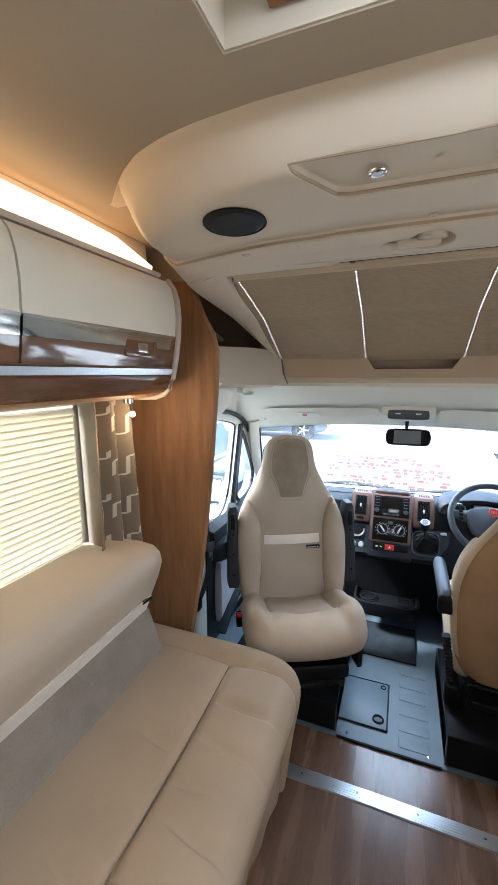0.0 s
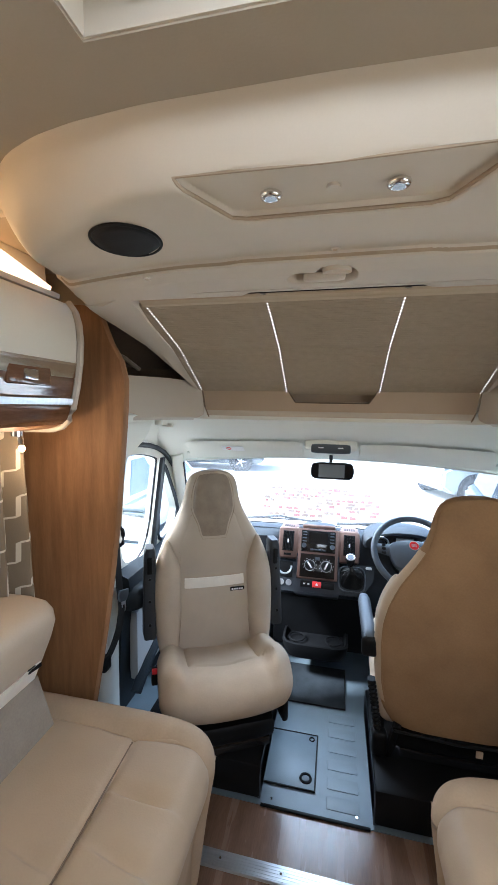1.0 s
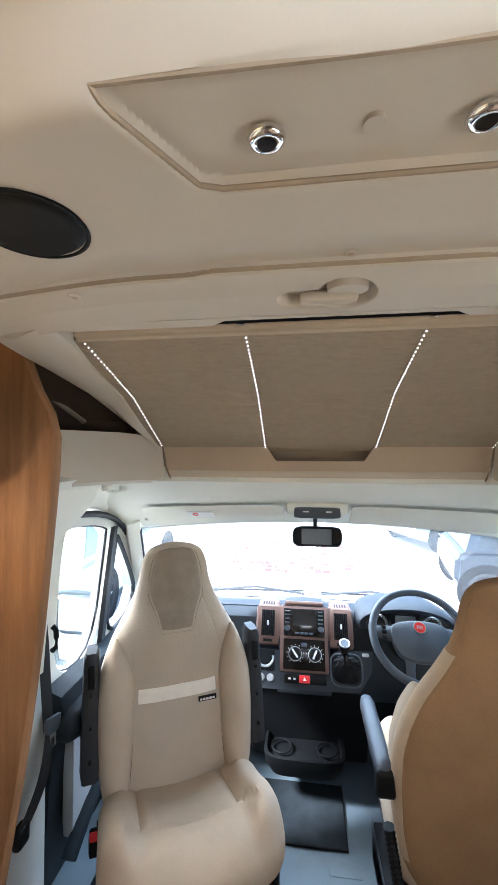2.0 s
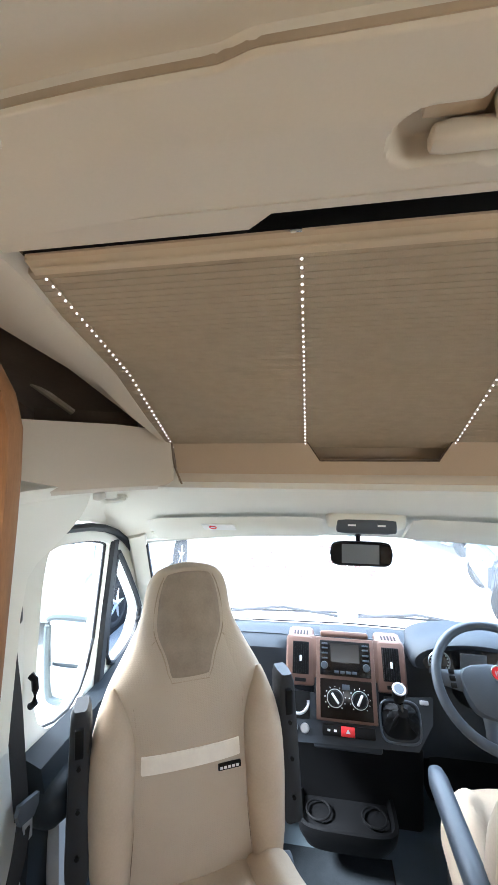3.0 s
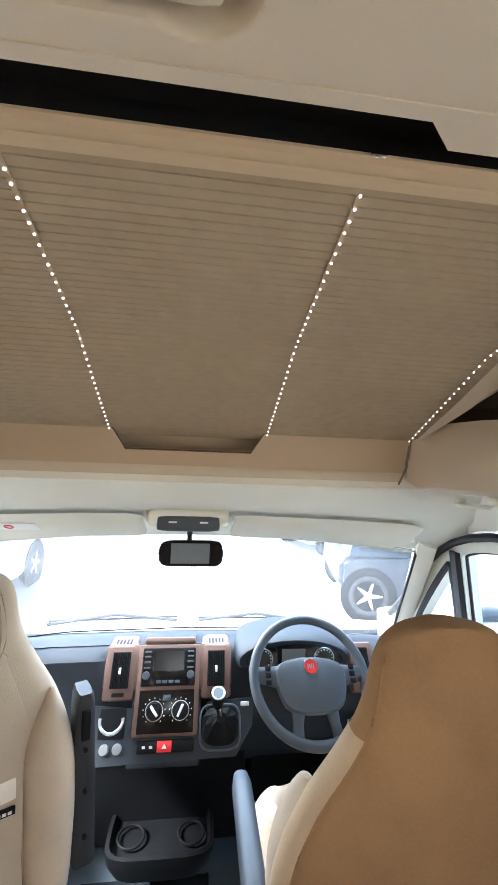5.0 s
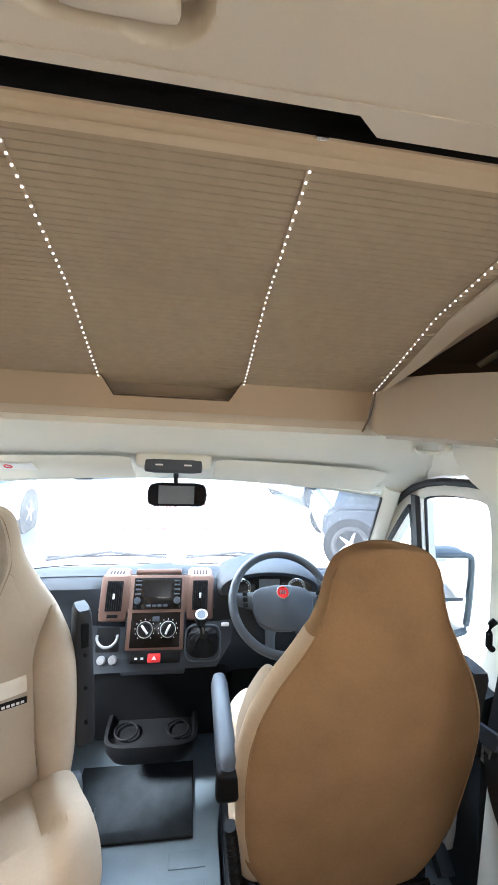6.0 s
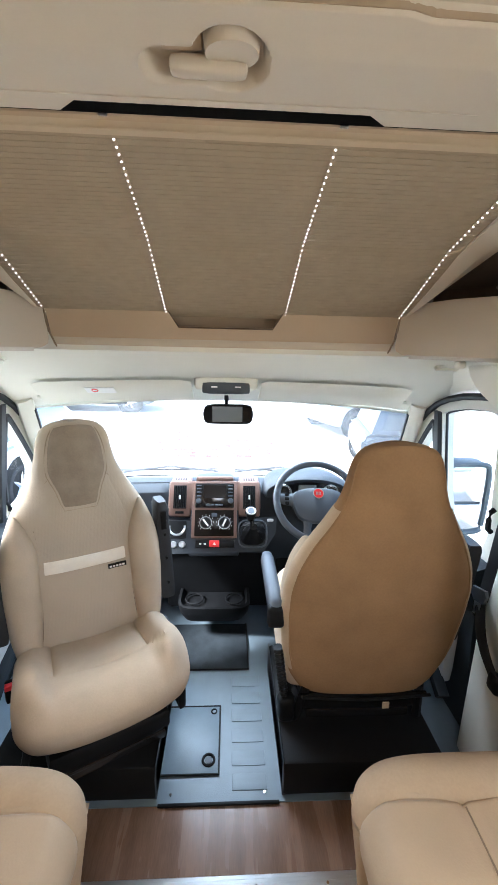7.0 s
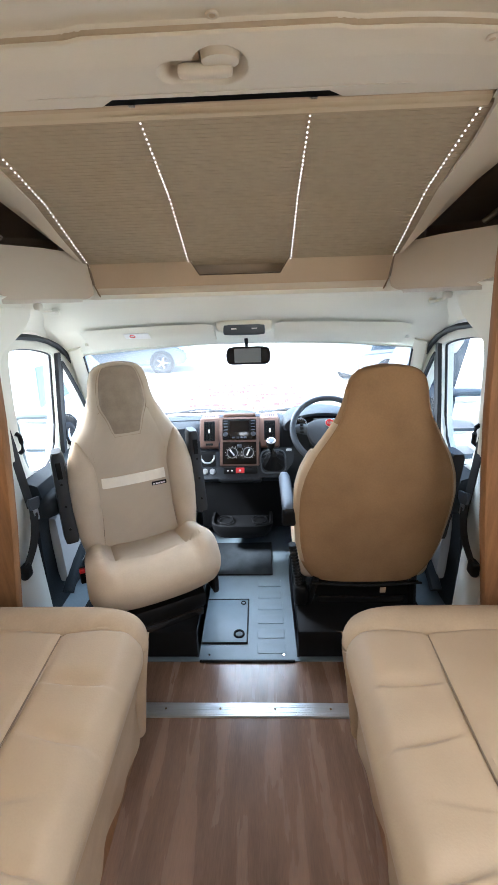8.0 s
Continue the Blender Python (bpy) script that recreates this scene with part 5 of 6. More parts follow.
        # raised thighs, a soft dish between them and a front roll
        z += up_ * (0.040 * ease(abs(x), 0.155, 0.215) * ease(y, -0.02, 0.10) - 0.012 * ease(y, -0.05, 0.12) * (1 - ease(abs(x), 0.0, 0.17)))
        z += up_ * 0.014 * math.exp(-((y - 0.33 + 0.9 * x * x) / 0.07) ** 2)
        for xs in (-1, 1):
            z -= up_ * 0.011 * math.exp(-((x - xs * (0.158 + 0.05 * ease(y, 0.22, 0.36))) / 0.010) ** 2) * ease(y, 0.0, 0.05) * (1 - ease(y, 0.30, 0.40))
        z -= up_ * 0.007 * math.exp(-((y - 0.255 - 0.8 * x * x) / 0.011) ** 2) * (1 - ease(abs(x), 0.12, 0.16))
        # the front face swells and tucks under
        y += 0.022 * fwd * math.exp(-((z - 0.01) / 0.05) ** 2)
        v.co = (x, y, z)
    add("seat_cushion", turn(cu_, tip), "suedeside", None, "beige padded seat cushion with raised thigh sides")
    # base
    frame_ = add("seat_frame", pad(0, -0.01, 0.225, 0.42, 0.40, 0.09, 0.03, 5), "black", None, "black metal seat frame")
    add("swivel_plate", pad(0, -0.01, 0.165, 0.38, 0.38, 0.05, 0.015, 4), "blackgloss", frame_, "black swivel plate")
    add("recline_knob", disc((0.262, -0.12, 0.33), (1, 0, 0), 0.034, 0.03, 18, r2=0.028), "black", frame_, "ridged black recline knob")
    add("side_lever", tube([(0.25, 0.05, 0.26), (0.27, 0.16, 0.25), (0.27, 0.25, 0.22)], 0.014, 8), "black", frame_)
    add("side_cover", pad(-0.255, 0.0, 0.28, 0.035, 0.36, 0.10, 0.015, 4), "black", frame_)
    for sg in (-1, 1):
        if arms_up or sg > 0:
            ax = 0.318 if arms_up else 0.288
            a = loft([[Vector((sg * (ax + dx), yy + dy, z)) for dx, dy in ((-0.026 * w, -0.034), (0.026 * w, -0.034), (0.031 * w, 0.0), (0.026 * w, 0.036), (0.018 * w, 0.042), (-0.018 * w, 0.042), (-0.026 * w, 0.036), (-0.031 * w, 0))] for z, yy, w in ((0.475, -0.172, 1.0), (0.495, -0.175, 1.15), (0.60, -0.192, 1.12), (0.80, -0.222, 1.0), (0.845, -0.228, 0.95), (0.865, -0.231, 0.65))])
            arm = add("armrest", a, "armdark", None, "charcoal folding armrest turned up")
            add("armrest_slot", box(sg * ax - 0.012, sg * ax + 0.012, -0.20, -0.171, 0.755, 0.828, r=0.003), "black", arm)
            for zz in (0.735, 0.64, 0.54):
                add("armrest_hole", disc((sg * ax, front_y(zz) + 0.0195, zz), (0, 1, 0.1), 0.006, 0.006, 12), "black", arm)
        else:
            arm = add("armrest", pad(sg * 0.318, -0.07, 0.625, 0.052, 0.36, 0.055, 0.024, 8), "grey", None, "slate padded armrest")
            add("armrest_end", pad(sg * 0.318, -0.235, 0.605, 0.056, 0.04, 0.075, 0.012, 5), "black", arm)
        add("armrest_pivot", disc((sg * 0.302, -0.19, 0.585), (sg, 0, 0), 0.026, 0.022, 16), "black", arm)
    if not arms_up:
        add("gaiter_spring", tube([(-0.300 + 0.0012 * i, -0.19, 0.445 - 0.008 * i) for i in range(26)], [0.012 if i % 2 else 0.017 for i in range(26)], 10), "black", frame_, "black ribbed cable sleeve")
        add("side_motor", pad(-0.262, -0.19, 0.195, 0.06, 0.06, 0.10, 0.02, 5), "black", frame_, "black seat adjuster housing")
        add("hem", tube([(-0.22, -0.262, 0.305), (0.0, -0.268, 0.297), (0.22, -0.262, 0.305)], 0.005, 6), "black", back)
        add("tag", box(0.050, 0.072, -0.28, -0.276, 0.272, 0.296), "suede", back, "small pale hanging tag")
        add("frame_bar", tube([(-0.22, -0.235, 0.285), (0.22, -0.235, 0.285)], 0.008, 6), "blackgloss", frame_)
        add("frame_link", tube([(0.20, -0.22, 0.31), (0.23, -0.18, 0.12)], 0.016, 8), "black", frame_)
        add("frame_link", tube([(-0.20, -0.22, 0.31), (-0.23, -0.18, 0.12)], 0.016, 8), "black", frame_)
    else:
        add("recline_wheel", disc((-0.272, -0.13, 0.365), (-1, 0, 0), 0.034, 0.032, 20, r2=0.028), "grey", frame_, "slate recline wheel")
        add("recline_cover", pad(-0.262, -0.10, 0.33, 0.03, 0.14, 0.12, 0.014, 5), "armdark", frame_, "charcoal hinge cover")
        add("belt_buckle", pad(0.30, -0.05, 0.36, 0.03, 0.035, 0.07, 0.008, 4), "black", frame_)
        add("buckle_button", box(0.288, 0.312, -0.04, -0.020, 0.385, 0.402, r=0.003), "red", frame_, "red buckle button")
    return seat


cab_seat("passenger_seat", "beige upholstered cab seat turned to face the lounge", pose(-0.418, 1.945, 0, 0, 0, 207) @ Matrix.Diagonal((0.905, 0.95, 0.985, 1)), True, "fabric", False)
cab_seat("driver_seat", "tan suede backed driver seat facing the windscreen", pose(0.488, 2.125, 0, 0, 0, 0), False, "backsuede", True)
for sgn, x0, x1 in ((-1, -0.74, -0.21), (1, 0.20, 0.74)):
    ped = thing("seat_pedestal", ((x0 + x1) / 2, 2.0, 0), "black steel box pedestal under a cab seat", "seat base", "seat pedestals")
    part("shell", box(x0, x1, 1.772, 2.30, 0.004, 0.14, r=0.012), M["black"], ped)
    part("side_cover", loft([[Vector((x, y, z)) for x, z in ((x1 if sgn < 0 else x0, 0.005), ((x1 if sgn < 0 else x0) - sgn * 0.012 * -1, 0.005), (x1 if sgn < 0 else x0, 0.15))] for y in (1.775, 2.3)]), M["grey"], ped, "slate side cover")

# ---- sofas ----
def sofa(sgn):
    so = thing("sofa", (sgn * 0.65, 0.4, 0.0), "beige upholstered bench sofa with stitched leather seat along the side wall", "sofa", "facing sofas")
    y0, y1 = -1.0, 1.462
    wide = 0.022 if sgn < 0 else 0.012
    X = lambda x: sgn * (x - wide * (1 - ease(x, 0.38, 0.60)))
    part("plinth", box(min(X(0.39), X(1.04)), max(X(0.39), X(1.04)), y0, 1.46, 0.0, 0.36), M["wood"], so, "cherry veneer plinth", smooth=False)
    val = loft([[Vector((X(x), y, z)) for x, z in ((0.315, 0.44), (0.335, 0.34), (0.352, 0.24), (0.366, 0.15), (0.375, 0.07), (0.40, 0.07), (0.40, 0.44))] for y in steps(y0, 1.475, 160)])
    for v in val.verts:
        v.co.x += sgn * (0.005 * math.sin(v.co.y * 17 + v.co.z * 9) + 0.004 * math.sin(v.co.y * 41 - v.co.z * 22)) * (0.46 - v.co.z) / 0.3
    part("valance", val, M["suede"], so, "tan suede side skirt")
    # seat: leather top with a soft rolled border
    def top(u, v):
        y = y0 + (y1 - y0) * v
        q = max(0.0, (y - 1.36) / (y1 - 1.36))
        x0 = 0.312 + 0.065 * q ** 2.6
        x = x0 + (1.012 - x0) * u
        e = min(x - x0, y1 - y)
        z = 0.505 - 0.045 * (1 - min(1, e / 0.055)) ** 2.2
        seam = math.exp(-((x - 0.522 - 0.03 * max(0, y - 1.1)) / 0.006) ** 2)
        z += 0.012 * math.sin(math.pi * min(1, (x - 0.312) / 0.21)) - 0.010 * seam
        w = 0.0
        for k in range(10):
            yc = 1.24 - k * 0.118 + 0.02 * math.sin(k * 5.1)
            xc = 0.43 + 0.03 * math.sin(k * 3.7)
            d = y - yc - (0.08 + 0.16 * math.sin(k * 2.3)) * (x - xc) - 1.0 * (x - xc) ** 2
            w += (0.6 + 0.4 * math.sin(k * 1.9 + 1)) * math.exp(-(d / (0.005 if d < 0 else 0.026)) ** 2) * math.exp(-((x - xc) / 0.062) ** 2)
            if k % 3 == 1:
                d = y - yc + 0.03 - 0.2 * (x - 0.60)
                w += 0.45 * math.exp(-(d / (0.005 if d < 0 else 0.03)) ** 2) * math.exp(-((x - 0.60) / 0.05) ** 2)
        z -= 0.021 * w
        z -= 0.010 * math.exp(-((y - 1.415 - 0.05 * ease(x, .5, .9)) / 0.007) ** 2)
        return Vector((X(x), y, z))
    us = [((i / 60) ** 1.25) for i in range(61)]
    vs = steps(0, 0.5, 30)[:-1] + steps(0.5, 1, 330)
    bm = sheet(top, us, vs)
    def front(u, v):
        t = u * math.pi / 2
        p = top(0, v)
        return Vector((p.x + sgn * (0.020 * u * u - 0.006 * math.sin(math.pi * u)), p.y, p.z - 0.09 * u))
    sheet(front, steps(0, 1, 8), vs, bm=bm)
    def endf(u, v):
        p = top(v, 1)
        return Vector((p.x, p.y + 0.006 * math.sin(math.pi * u), p.z - 0.09 * u))
    sheet(endf, steps(0, 1, 5), us, bm=bm)
    bmesh.ops.remove_doubles(bm, verts=bm.verts, dist=0.0005)
    part("seat_cushion", bm, M["leather"], so, "beige leather seat with stitched seam")
    path, radii = rounded([(X(1.0), 1.468, 0.462), (X(0.60), 1.468, 0.464), (X(0.45), 1.466, 0.464), (X(0.382), 1.452, 0.458), (X(0.362), 1.428, 0.440), (X(0.358), 1.418, 0.40), (X(0.362), 1.418, 0.30), (X(0.370), 1.420, 0.18), (X(0.380), 1.422, 0.075)], [0.062, 0.062, 0.062, 0.062, 0.058, 0.048, 0.036, 0.030, 0.026])
    part("border_roll", tube(path, radii, 22), M["suede"], so, "tan suede end roll")
    part("seat_seam", tube([(X(0.522 + 0.03 * max(0, y - 1.1)), y, 0.5005) for y in steps(-0.6, 1.40, 40)], 0.0024, 5), M["seam"], so)
    if sgn < 0:
        prof = [(-1.04, 0.50), (-0.905, 0.50), (-0.895, 0.640), (-0.862, 0.648), (-0.842, 0.660), (-0.815, 0.72), (-0.785, 0.79), (-0.768, 0.845), (-0.775, 0.88), (-0.80, 0.902), (-0.86, 0.91), (-1.04, 0.905)]
        rings = []
        for y, k in [(y0, 1.0)] + [(y, 1.0) for y in steps(-0.8, 1.36, 20)] + [(1.395, 0.97), (1.415, 0.90), (1.425, 0.78)]:
            rings.append([Vector((-1.04 + (x + 1.04) * (1 - (1 - k) * .6), y, 0.5 + (z - 0.5) * (1 - (1 - k) * .35))) for x, z in prof])
        part("back_cushion", loft(rings), M["backleather"], so, "tan beige leather back cushion")
        part("back_band", sheet(lambda y, v: (-0.838 + 0.026 * v, y, 0.655 + 0.060 * v), steps(y0, 1.385, 20), (0, 1), (-0.006, 0, 0)), M["stripe"], so, "pearl white band")
        part("lower_band", sheet(lambda y, v: (-0.785 - 0.056 * v, y, 0.494 + 0.160 * v), steps(y0, 1.40, 20), (0, 1), (-0.006, 0, 0)), M["taupeband"], so, "taupe suede lower band")
        part("brand_patch", prism([(1.335, 0.706), (1.385, 0.699), (1.385, 0.712), (1.335, 0.719)], -0.822, -0.8125, "x"), M["black"], so, "black woven tag", smooth=False)
    return so


sofa(-1)
sofa(1)

# ---- wooden bulkhead panels between lounge and cab ----
EDGE = [(0.735, 1.79), (0.690, 1.68), (0.655, 1.62), (0.640, 1.56), (0.642, 1.48), (0.648, 1.40), (0.676, 1.09), (0.70, 0.90), (0.722, 0.745), (0.764, 0.504), (0.80, 0.30), (0.83, 0.0)]
for sgn in (-1, 1):
    pn = thing("bulkhead_panel", (sgn * 0.85, 1.6, 0), "warm cherry veneer bulkhead panel with a curved edge", "panel", "bulkhead panels", "structure")
    edge = [(x + (0.022 if sgn > 0 else 0.006), z) for x, z in EDGE]
    pts = [(sgn * x, z) for x, z in edge] + [(sgn * 1.05, 0.0), (sgn * 1.05, 1.80), (sgn * 0.80, 1.80)]
    part("board", prism(pts, 1.592, 1.618, "y"), M["wood"], pn, smooth=False)
    part("edge_strip", loft([[Vector((sgn * (x + a), y, z)) for a, y in ((0.0, 1.589), (-0.004, 1.596), (-0.004, 1.615), (0.0, 1.622), (0.006, 1.622), (0.006, 1.589))] for x, z in edge]), M["wood"], pn, "cherry edge banding")

# ---- overhead locker ----
LOCK = [(-0.770, 1.779), (-0.748, 1.75), (-0.737, 1.715), (-0.733, 1.66), (-0.737, 1.60), (-0.748, 1.53), (-0.764, 1.465), (-0.778, 1.432), (-0.80, 1.412), (-0.835, 1.402), (-1.05, 1.398)]


def lock_x(z):
    return line(-z, [(-p[1], p[0]) for p in LOCK])


def band(z0, z1, y0, y1, d, n=8):
    return sheet(lambda v, y: (lock_x(z0 + (z1 - z0) * v) + d, y, z0 + (z1 - z0) * v), steps(0, 1, n), steps(y0, y1, 4), (-0.012 - d * 0.5, 0, 0))


lk = thing("overhead_locker", (-0.9, 0.2, 1.57), "cream and gloss walnut overhead locker with chrome lines", "locker")
part("body", prism([(x - 0.012, z) for x, z in LOCK] + [(-1.05, 1.779)], -1.2, 1.492, "y"), M["wood"], lk, "walnut carcass")
for y0, y1 in ((-0.35, 0.27), (0.275, 0.90), (0.906, 1.470)):
    dr = part("door", band(1.598, 1.772, y0, y1, 0.004), M["cream"], lk, "cream upper door face")
    part("gloss_band", band(1.502, 1.592, y0, y1, 0.004), M["gloss"], dr, "gloss walnut lower band")
    # metal strip added to imitate the bright reflection in the walnut gloss
    part("reflection_strip", band(1.556, 1.592, y0, y1, 0.0055, 4), M["reflectstrip"], dr, "metal strip imitating a bright reflection in the gloss band")
    part("chrome_line", band(1.592, 1.599, y0, y1, 0.007, 2), M["chrome"], dr, "chrome line")
    part("catch", box(lock_x(1.555) - 0.004, lock_x(1.555) + 0.012, y1 - 0.20, y1 - 0.15, 1.540, 1.568, r=0.004), M["chrome"], dr, "square chrome catch")
    part("catch_plate", box(lock_x(1.555) - 0.004, lock_x(1.555) + 0.0085, y1 - 0.25, y1 - 0.10, 1.528, 1.580, r=0.006), M["gloss"], dr, "dark catch plate")
part("light_line", band(1.478, 1.496, -1.2, 1.478, 0.006, 2), M["alu"], lk, "pale blue grey metal line")
part("lower_pelmet", band(1.418, 1.474, -1.2, 1.478, 0.003), M["gloss"], lk, "walnut lower pelmet")
part("end_trim", tube([(x, 1.492, z) for x, z in LOCK], 0.012, 8, flat=0.9), M["mould"], lk, "cream end piping")
cor = thing("cornice_light", (-0.82, 0.3, 1.80), "lit warm light strip above the locker", "light strip")
part("channel", prism([(-0.86, 1.783), (-0.775, 1.783), (-0.772, 1.796), (-0.86, 1.796)], -1.2, 1.46, "y"), M["mould"], cor, smooth=False)
part("diffuser", loft([[Vector((-0.832 + d + 0.012 * k, y, 1.797 + h * k)) for d, k in ((0, 0), (0.008, 0), (0.008, 1), (0, 1))] for y, h in ((-1.2, 0.072), (1.14, 0.072), (1.30, 0.066), (1.475, 0.026))]), M["warmled"], cor, "glowing warm diffuser", smooth=False)
part("rear_cornice", sheet(lambda y, v: (-0.845 - 0.01 * v, y, 1.79 + 0.112 * v), steps(-1.2, 1.5, 10), steps(0, 1, 3), (-0.02, 0, 0)), M["mould"], cor)

wr2 = thing("window_2", (1.075, 0.3, 1.2), "plain side window opposite the locker", "window", kind="structure")
part("window_pane", box(1.092, 1.096, -0.4, 1.0, 0.95, 1.45), M["glass"], wr2).visible_shadow = False

# reading lamp under the locker
rd = thing("reading_lamp", (-0.85, 1.38, 1.37), "small chrome reading spot with a lit warm bulb", "lamp")
part("base", disc((-0.855, 1.372, 1.402), (0, 0, -1), 0.018, 0.014), M["chrome"], rd)
part("stem", tube([(-0.852, 1.374, 1.395), (-0.850, 1.378, 1.362)], 0.006), M["chrome"], rd)
part("bulb", pad(-0.849, 1.380, 1.352, 0.017, 0.017, 0.018, 0.008, 4), M["bulb"], rd, "glowing bulb")
lamp_data = bpy.data.lights.new("reading_lamp_light", "POINT")
lamp_data.energy, lamp_data.color, lamp_data.shadow_soft_size = 0.25, (1.0, 0.66, 0.36), 0.012
new("reading_lamp_light", lamp_data).location = (-0.845, 1.375, 1.334)

# unseen glowing strip, added behind the pelmet to brighten the blind's top
ul = thing("locker_underfill", (-0.97, 0.5, 1.40), "unseen warm glowing strip added under the locker to brighten the blind", "light strip")
part("housing", box(-0.985, -0.945, -0.32, 1.24, 1.388, 1.3975, r=0.003), M["mould"], ul)
part("diffuser", box(-0.980, -0.950, -0.31, 1.23, 1.382, 1.3875), M["underfill"], ul, "glowing warm diffuser", smooth=False)

# ---- side window, blind and curtain ----
wd = thing("window_1", (-1.06, 0.55, 1.15), "long caravan side window behind a lowered blind", "window", kind="structure")
wf = bmesh.new()
for a in ((-0.30, 1.34, 0.86, 0.885), (-0.30, 1.34, 1.425, 1.45), (-0.30, -0.27, 0.885, 1.425), (1.31, 1.34, 0.885, 1.425)):
    box(-1.055, -1.035, a[0], a[1], a[2], a[3], r=0.004, bm=wf)
part("window_frame", wf, M["mould"], wd)
part("window_pane", box(-1.085, -1.080, -0.30, 1.34, 0.86, 1.45), M["glass"], wd).visible_shadow = False
bv = thing("side_blind", (-1.02, 0.55, 1.15), "lowered ivory slatted blind lit by daylight", "blind")
slat = mesh_of(prism([(-0.0036, -0.0106), (-0.0027, -0.0110), (0.0038, 0.0106), (0.0029, 0.0110)], -0.80, 0.80, "y"), "slat", M["slat"], smooth=False)
for i in range(28):
    o = new("slat", slat)
    o.parent = bv
    o.location = Vector((-1.022, 0.50, 0.885 + 0.0197 * i)) - bv.location
part("top_box", box(-1.045, -1.0, -0.32, 1.33, 1.43, 1.465, r=0.006), M["mould"], bv)
part("bottom_bar", box(-1.032, -1.012, -0.31, 1.31, 0.868, 0.880, r=0.003), M["mould"], bv)
for yy in (0.1,):
    part("ladder_tape", box(-1.0105, -1.0095, yy - 0.004, yy + 0.004, 0.88, 1.43), M["stripe"], bv, smooth=False)

cu = thing("curtain", (-0.98, 1.40, 0.84), "narrow taupe curtain with a pale interlocking line pattern", "curtain")


def fold(u, z):
    y = 1.285 + 0.20 * u + 0.03 * (1 - ease(z, 0.85, 1.40)) * (u - 0.3)
    return Vector((-0.965 + 0.055 * math.sin(u * 15 + 1.1 * z) + 0.008 * math.sin(44 * u + 3 * z), y, z))


part("cloth", sheet(lambda u, v: fold(u, 0.815 + 0.61 * v), steps(0, 1, 48), steps(0, 1, 24), (-0.003, 0, 0)), M["curtain"], cu)
mo = bmesh.new()
rnd = random.Random(4)
for row in range(8):
    z0 = 0.84 + row * 0.075
    for c in range(4):
        u0 = 0.06 + c * 0.24 + (0.12 if row % 2 else 0)
        if u0 > 0.86:
            continue
        for k in range(2):
            pts = [(u0 + 0.07 * k, z0), (u0 + 0.07 * k, z0 + 0.05), (u0 + 0.07 * k + 0.05, z0 + 0.058), (u0 + 0.07 * k + 0.05, z0 + 0.082)]
            vs = []
            for (ua, za), (ub, zb) in zip(pts, pts[1:]):
                for t in (0, 0.33, 0.66, 1):
                    vs.append((min(1, ua + (ub - ua) * t), za + (zb - za) * t))
            row1 = [mo.verts.new(fold(u, min(1.42, z)) + Vector((0.0022, 0, 0))) for u, z in vs]
            row2 = [mo.verts.new(fold(min(1, u + 0.016), min(1.424, z + 0.009)) + Vector((0.0022, 0, 0))) for u, z in vs]
            for i in range(len(vs) - 1):
                try:
                    mo.faces.new((row1[i], row1[i + 1], row2[i + 1], row2[i]))
                except ValueError:
                    pass
part("line_pattern", mo, M["curtainmotif"], cu, "pale woven line motif")
part("rail", tube([(-0.985, 1.26, 1.43), (-0.985, 1.50, 1.43)], 0.007), M["alu"], cu)

# ---- outside ----
GROUND = -0.85
solid("ground", box(-80, 80, -40, 160, GROUND - 0.2, GROUND), M["ground"], "pale sunlit forecourt reaching the horizon", "ground", "structure", smooth=False)


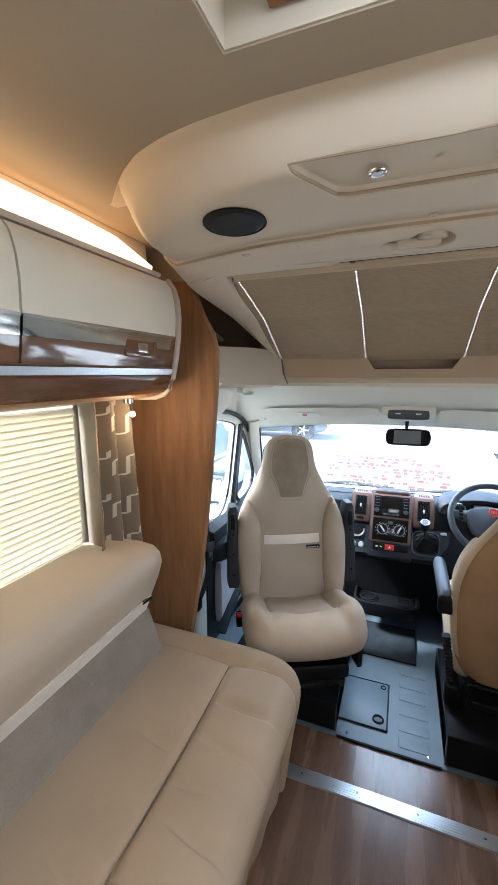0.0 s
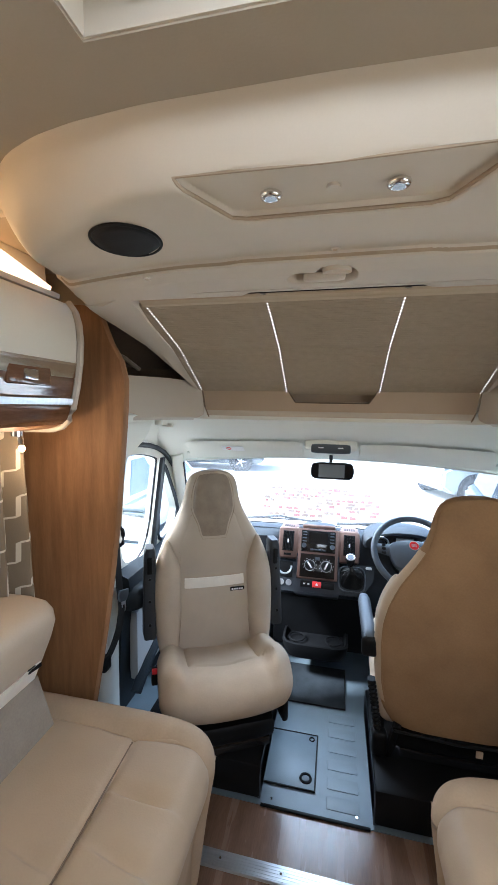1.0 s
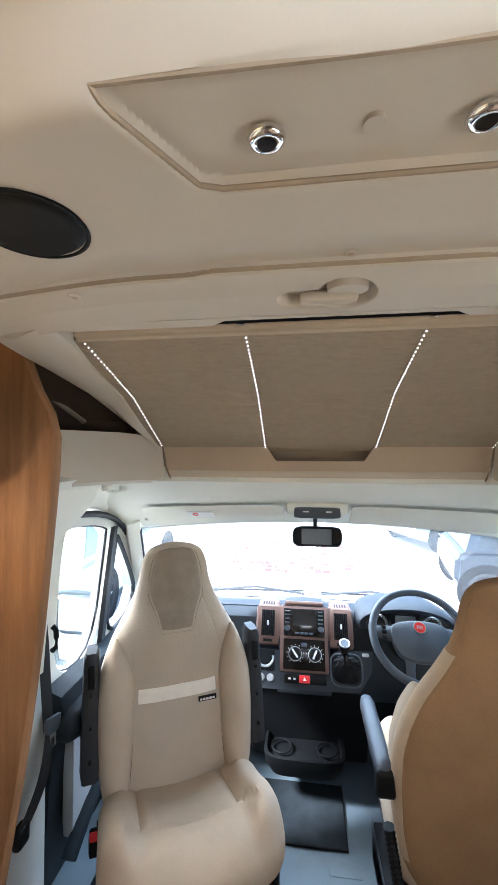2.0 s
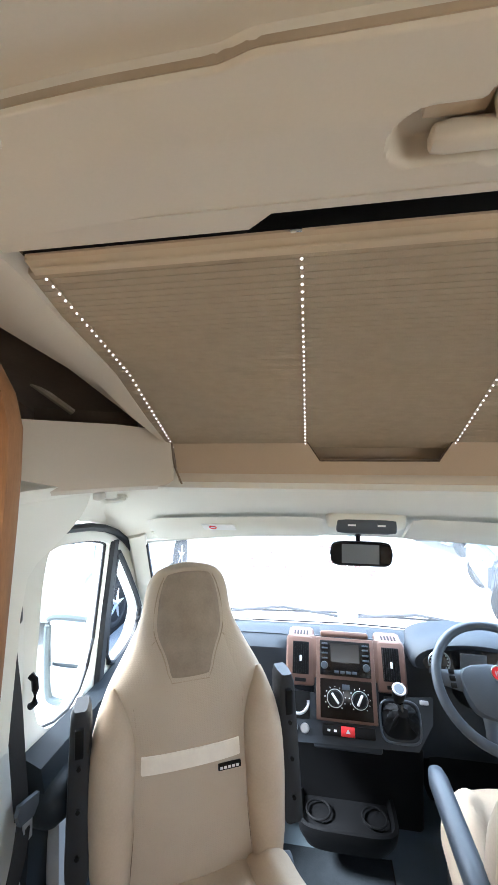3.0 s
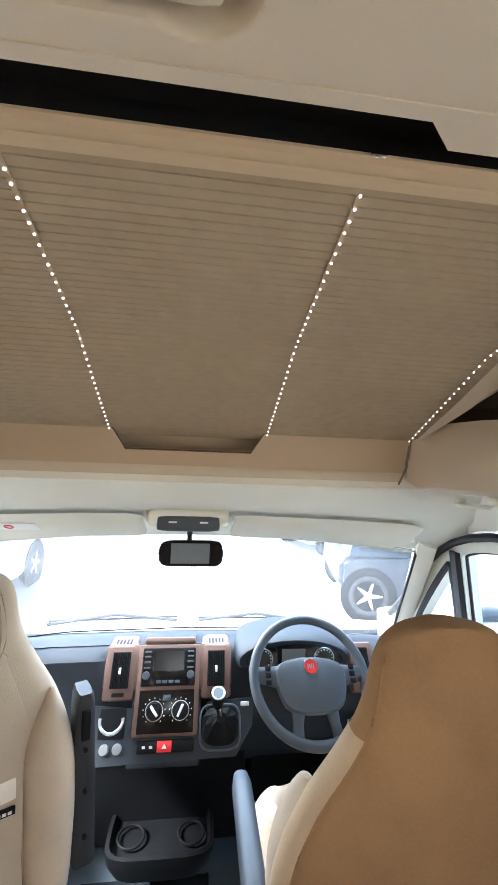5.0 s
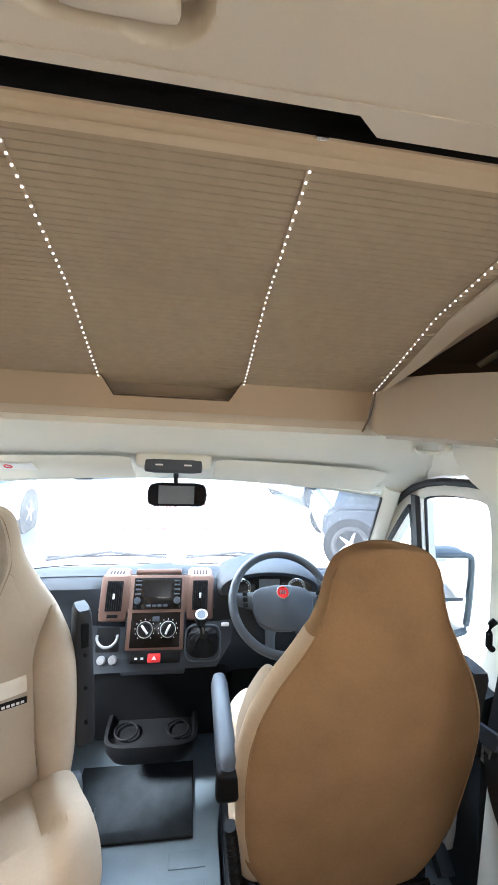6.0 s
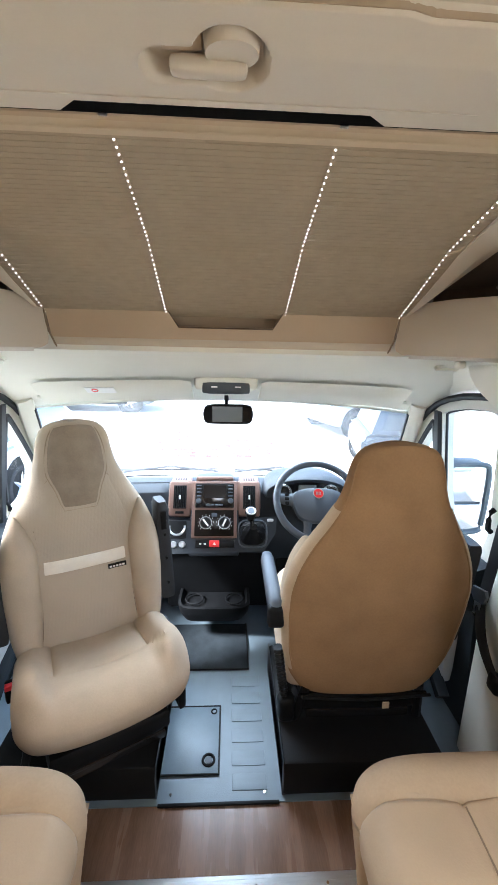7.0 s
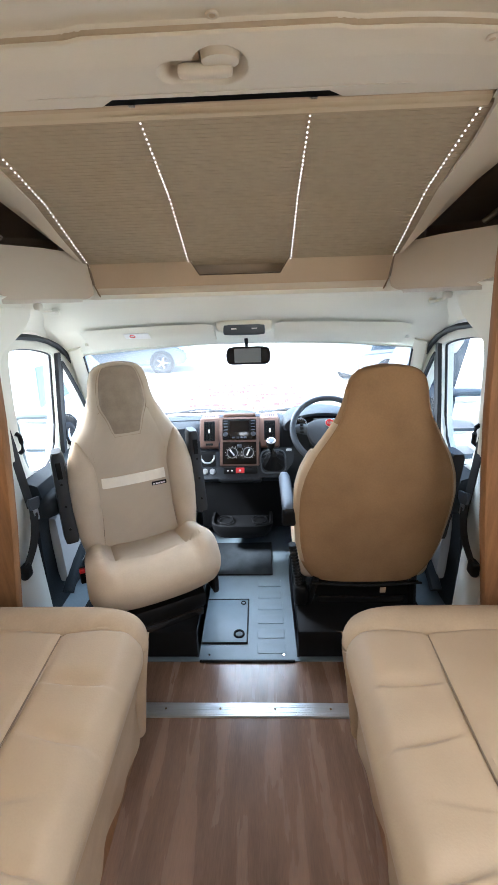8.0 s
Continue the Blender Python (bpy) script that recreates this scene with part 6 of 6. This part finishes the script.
def car(name, label, place, yaw, paint, panes="darkglass", L=4.4, H=1.62, W=1.8, wr=0.35, axle=0.31, nose=(0.22, 0.04, 0.0)):
    c = thing(name, (place[0], place[1], GROUND), label, "caravan" if "caravan" in name else "car", "parked caravans" if "caravan" in name else "parked cars")
    m = pose(place[0], place[1], GROUND, 0, 0, yaw)
    lower = [(-L / 2, 0.45), (-L / 2 + 0.02, 0.85), (-L * 0.44, 0.95), (L * 0.18, 1.0), (L * 0.42, 0.88), (L / 2, 0.72), (L / 2, 0.36), (L * 0.44, 0.26), (-L * 0.44, 0.26)]
    b = prism([(a, z) for a, z in lower], -W / 2, W / 2, "y")
    bmesh.ops.bevel(b, geom=list(b.edges), offset=0.07, segments=3, affect="EDGES")
    part("body", turn(b, m), paint, c)
    cab = loft([[Vector((a, y * s, z)) for a, y in ((x0, -1), (x1, -1), (x1, 1), (x0, 1))] for z, x0, x1, s in ((0.93, -L * 0.46, L * nose[0], W / 2 - 0.04), (H - 0.08, -L * 0.40, L * nose[1], W / 2 - 0.17), (H, -L * 0.36, L * nose[2], W / 2 - 0.24))])
    part("roof", turn(cab, m), paint, c)
    for s in (-1, 1):
        gl = loft([[Vector((a, s * y, z)) for a, y in ((x0, w), (x1, w), (x1, w - 0.02), (x0, w - 0.02))] for z, x0, x1, w in ((1.0, -L * 0.42, L * 0.17, W / 2 - 0.045), (H - 0.13, -L * 0.36, L * 0.03, W / 2 - 0.145))])
        part("side_window", turn(gl, m), M[panes], c)
        part("headlamp", turn(pad(L / 2 - 0.12, s * (W / 2 - 0.25), 0.74, 0.22, 0.34, 0.14, 0.05, 4), m), M["white"], c, "clear headlamp")
        for x in (-L * axle, L * axle):
            part("arch", turn(disc((x, s * (W / 2 - 0.03), wr), (0, s, 0), wr + 0.07, 0.04, 28), m), M["black"], c, "dark wheel arch")
            wh = part("wheel", turn(ring((x, s * (W / 2 - 0.07), wr), (0, 1, 0), wr - 0.09, 0.09, 36, 10), m), M["tyre"], c, "black tyre")
            part("rim", turn(ring((x, s * (W / 2 - 0.02), wr), (0, 1, 0), wr - 0.15, 0.018, 30, 6), m), M["alloy"], wh)
            sp_ = bmesh.new()
            for k in range(5):
                a = 2 * math.pi * k / 5
                tube([(x, s * (W / 2 - 0.0), wr), (x + (wr - 0.15) * math.cos(a), s * (W / 2 - 0.02), wr + (wr - 0.15) * math.sin(a))], 0.035, 6, bm=sp_)
            part("spokes", turn(sp_, m), M["alloy"], wh, "silver alloy spokes")
    ws_ = loft([[Vector((x, y, z)) for x, y in ((xa, -w), (xa, w), (xa - 0.02, w), (xa - 0.02, -w))] for z, xa, w in ((0.99, L * 0.205, W / 2 - 0.14), (H - 0.10, L * 0.055, W / 2 - 0.26))])
    part("windscreen", turn(ws_, m), M[panes], c)
    return c


car("parked_car", "dark blue parked car with silver alloy wheels", (4.24, 7.52), -10, M["carblue"], L=3.9, H=1.7, axle=0.385)
car("parked_car", "silver grey parked car behind the blue one", (4.3, 12.2), 20, M["cargrey"])
car("parked_car", "slate grey parked car at the far side of the forecourt", (-4.7, 14.9), 4, M["carslate"])
car("parked_car", "white parked car with dark wheels beside the passenger door", (-3.72, 7.35), 90, M["carwhite"], "paleglass", L=4.2)
car("parked_caravan", "white caravan with pale windows across the forecourt", (-7.2, 9.4), 80, M["carwhite"], "paleglass", L=5.6, H=2.5, W=2.0, axle=0.08, nose=(0.48, 0.44, 0.40))
car("parked_caravan", "tall white twin-axle caravan parked beside the driver door", (3.65, 2.9), 90, M["carwhite"], "paleglass", L=6.2, H=2.5, W=2.0, axle=0.08, nose=(0.49, 0.45, 0.40))
sg = thing("forecourt_sign", (-0.27, 8.65, GROUND), "low white board with faded red and tan brick-like marks", "sign")
part("board", box(-1.50, 0.96, 8.65, 8.71, GROUND, GROUND + 0.70, r=0.01), M["carwhite"], sg)
rnd = random.Random(7)
for row in range(9):
    x, z = -1.46 + 0.1 * rnd.random(), GROUND + 0.04 + 0.07 * row
    while x < 0.85:
        w = 0.06 + 0.09 * rnd.random()
        if rnd.random() < 0.5:
            part("mark", box(x, x + w, 8.638, 8.649, z, z + 0.045 + 0.02 * rnd.random()), M["pinkmark"] if rnd.random() < 0.4 else M["signmark"], sg, "faded printed bar", smooth=False)
        x += w + 0.02 + 0.05 * rnd.random()
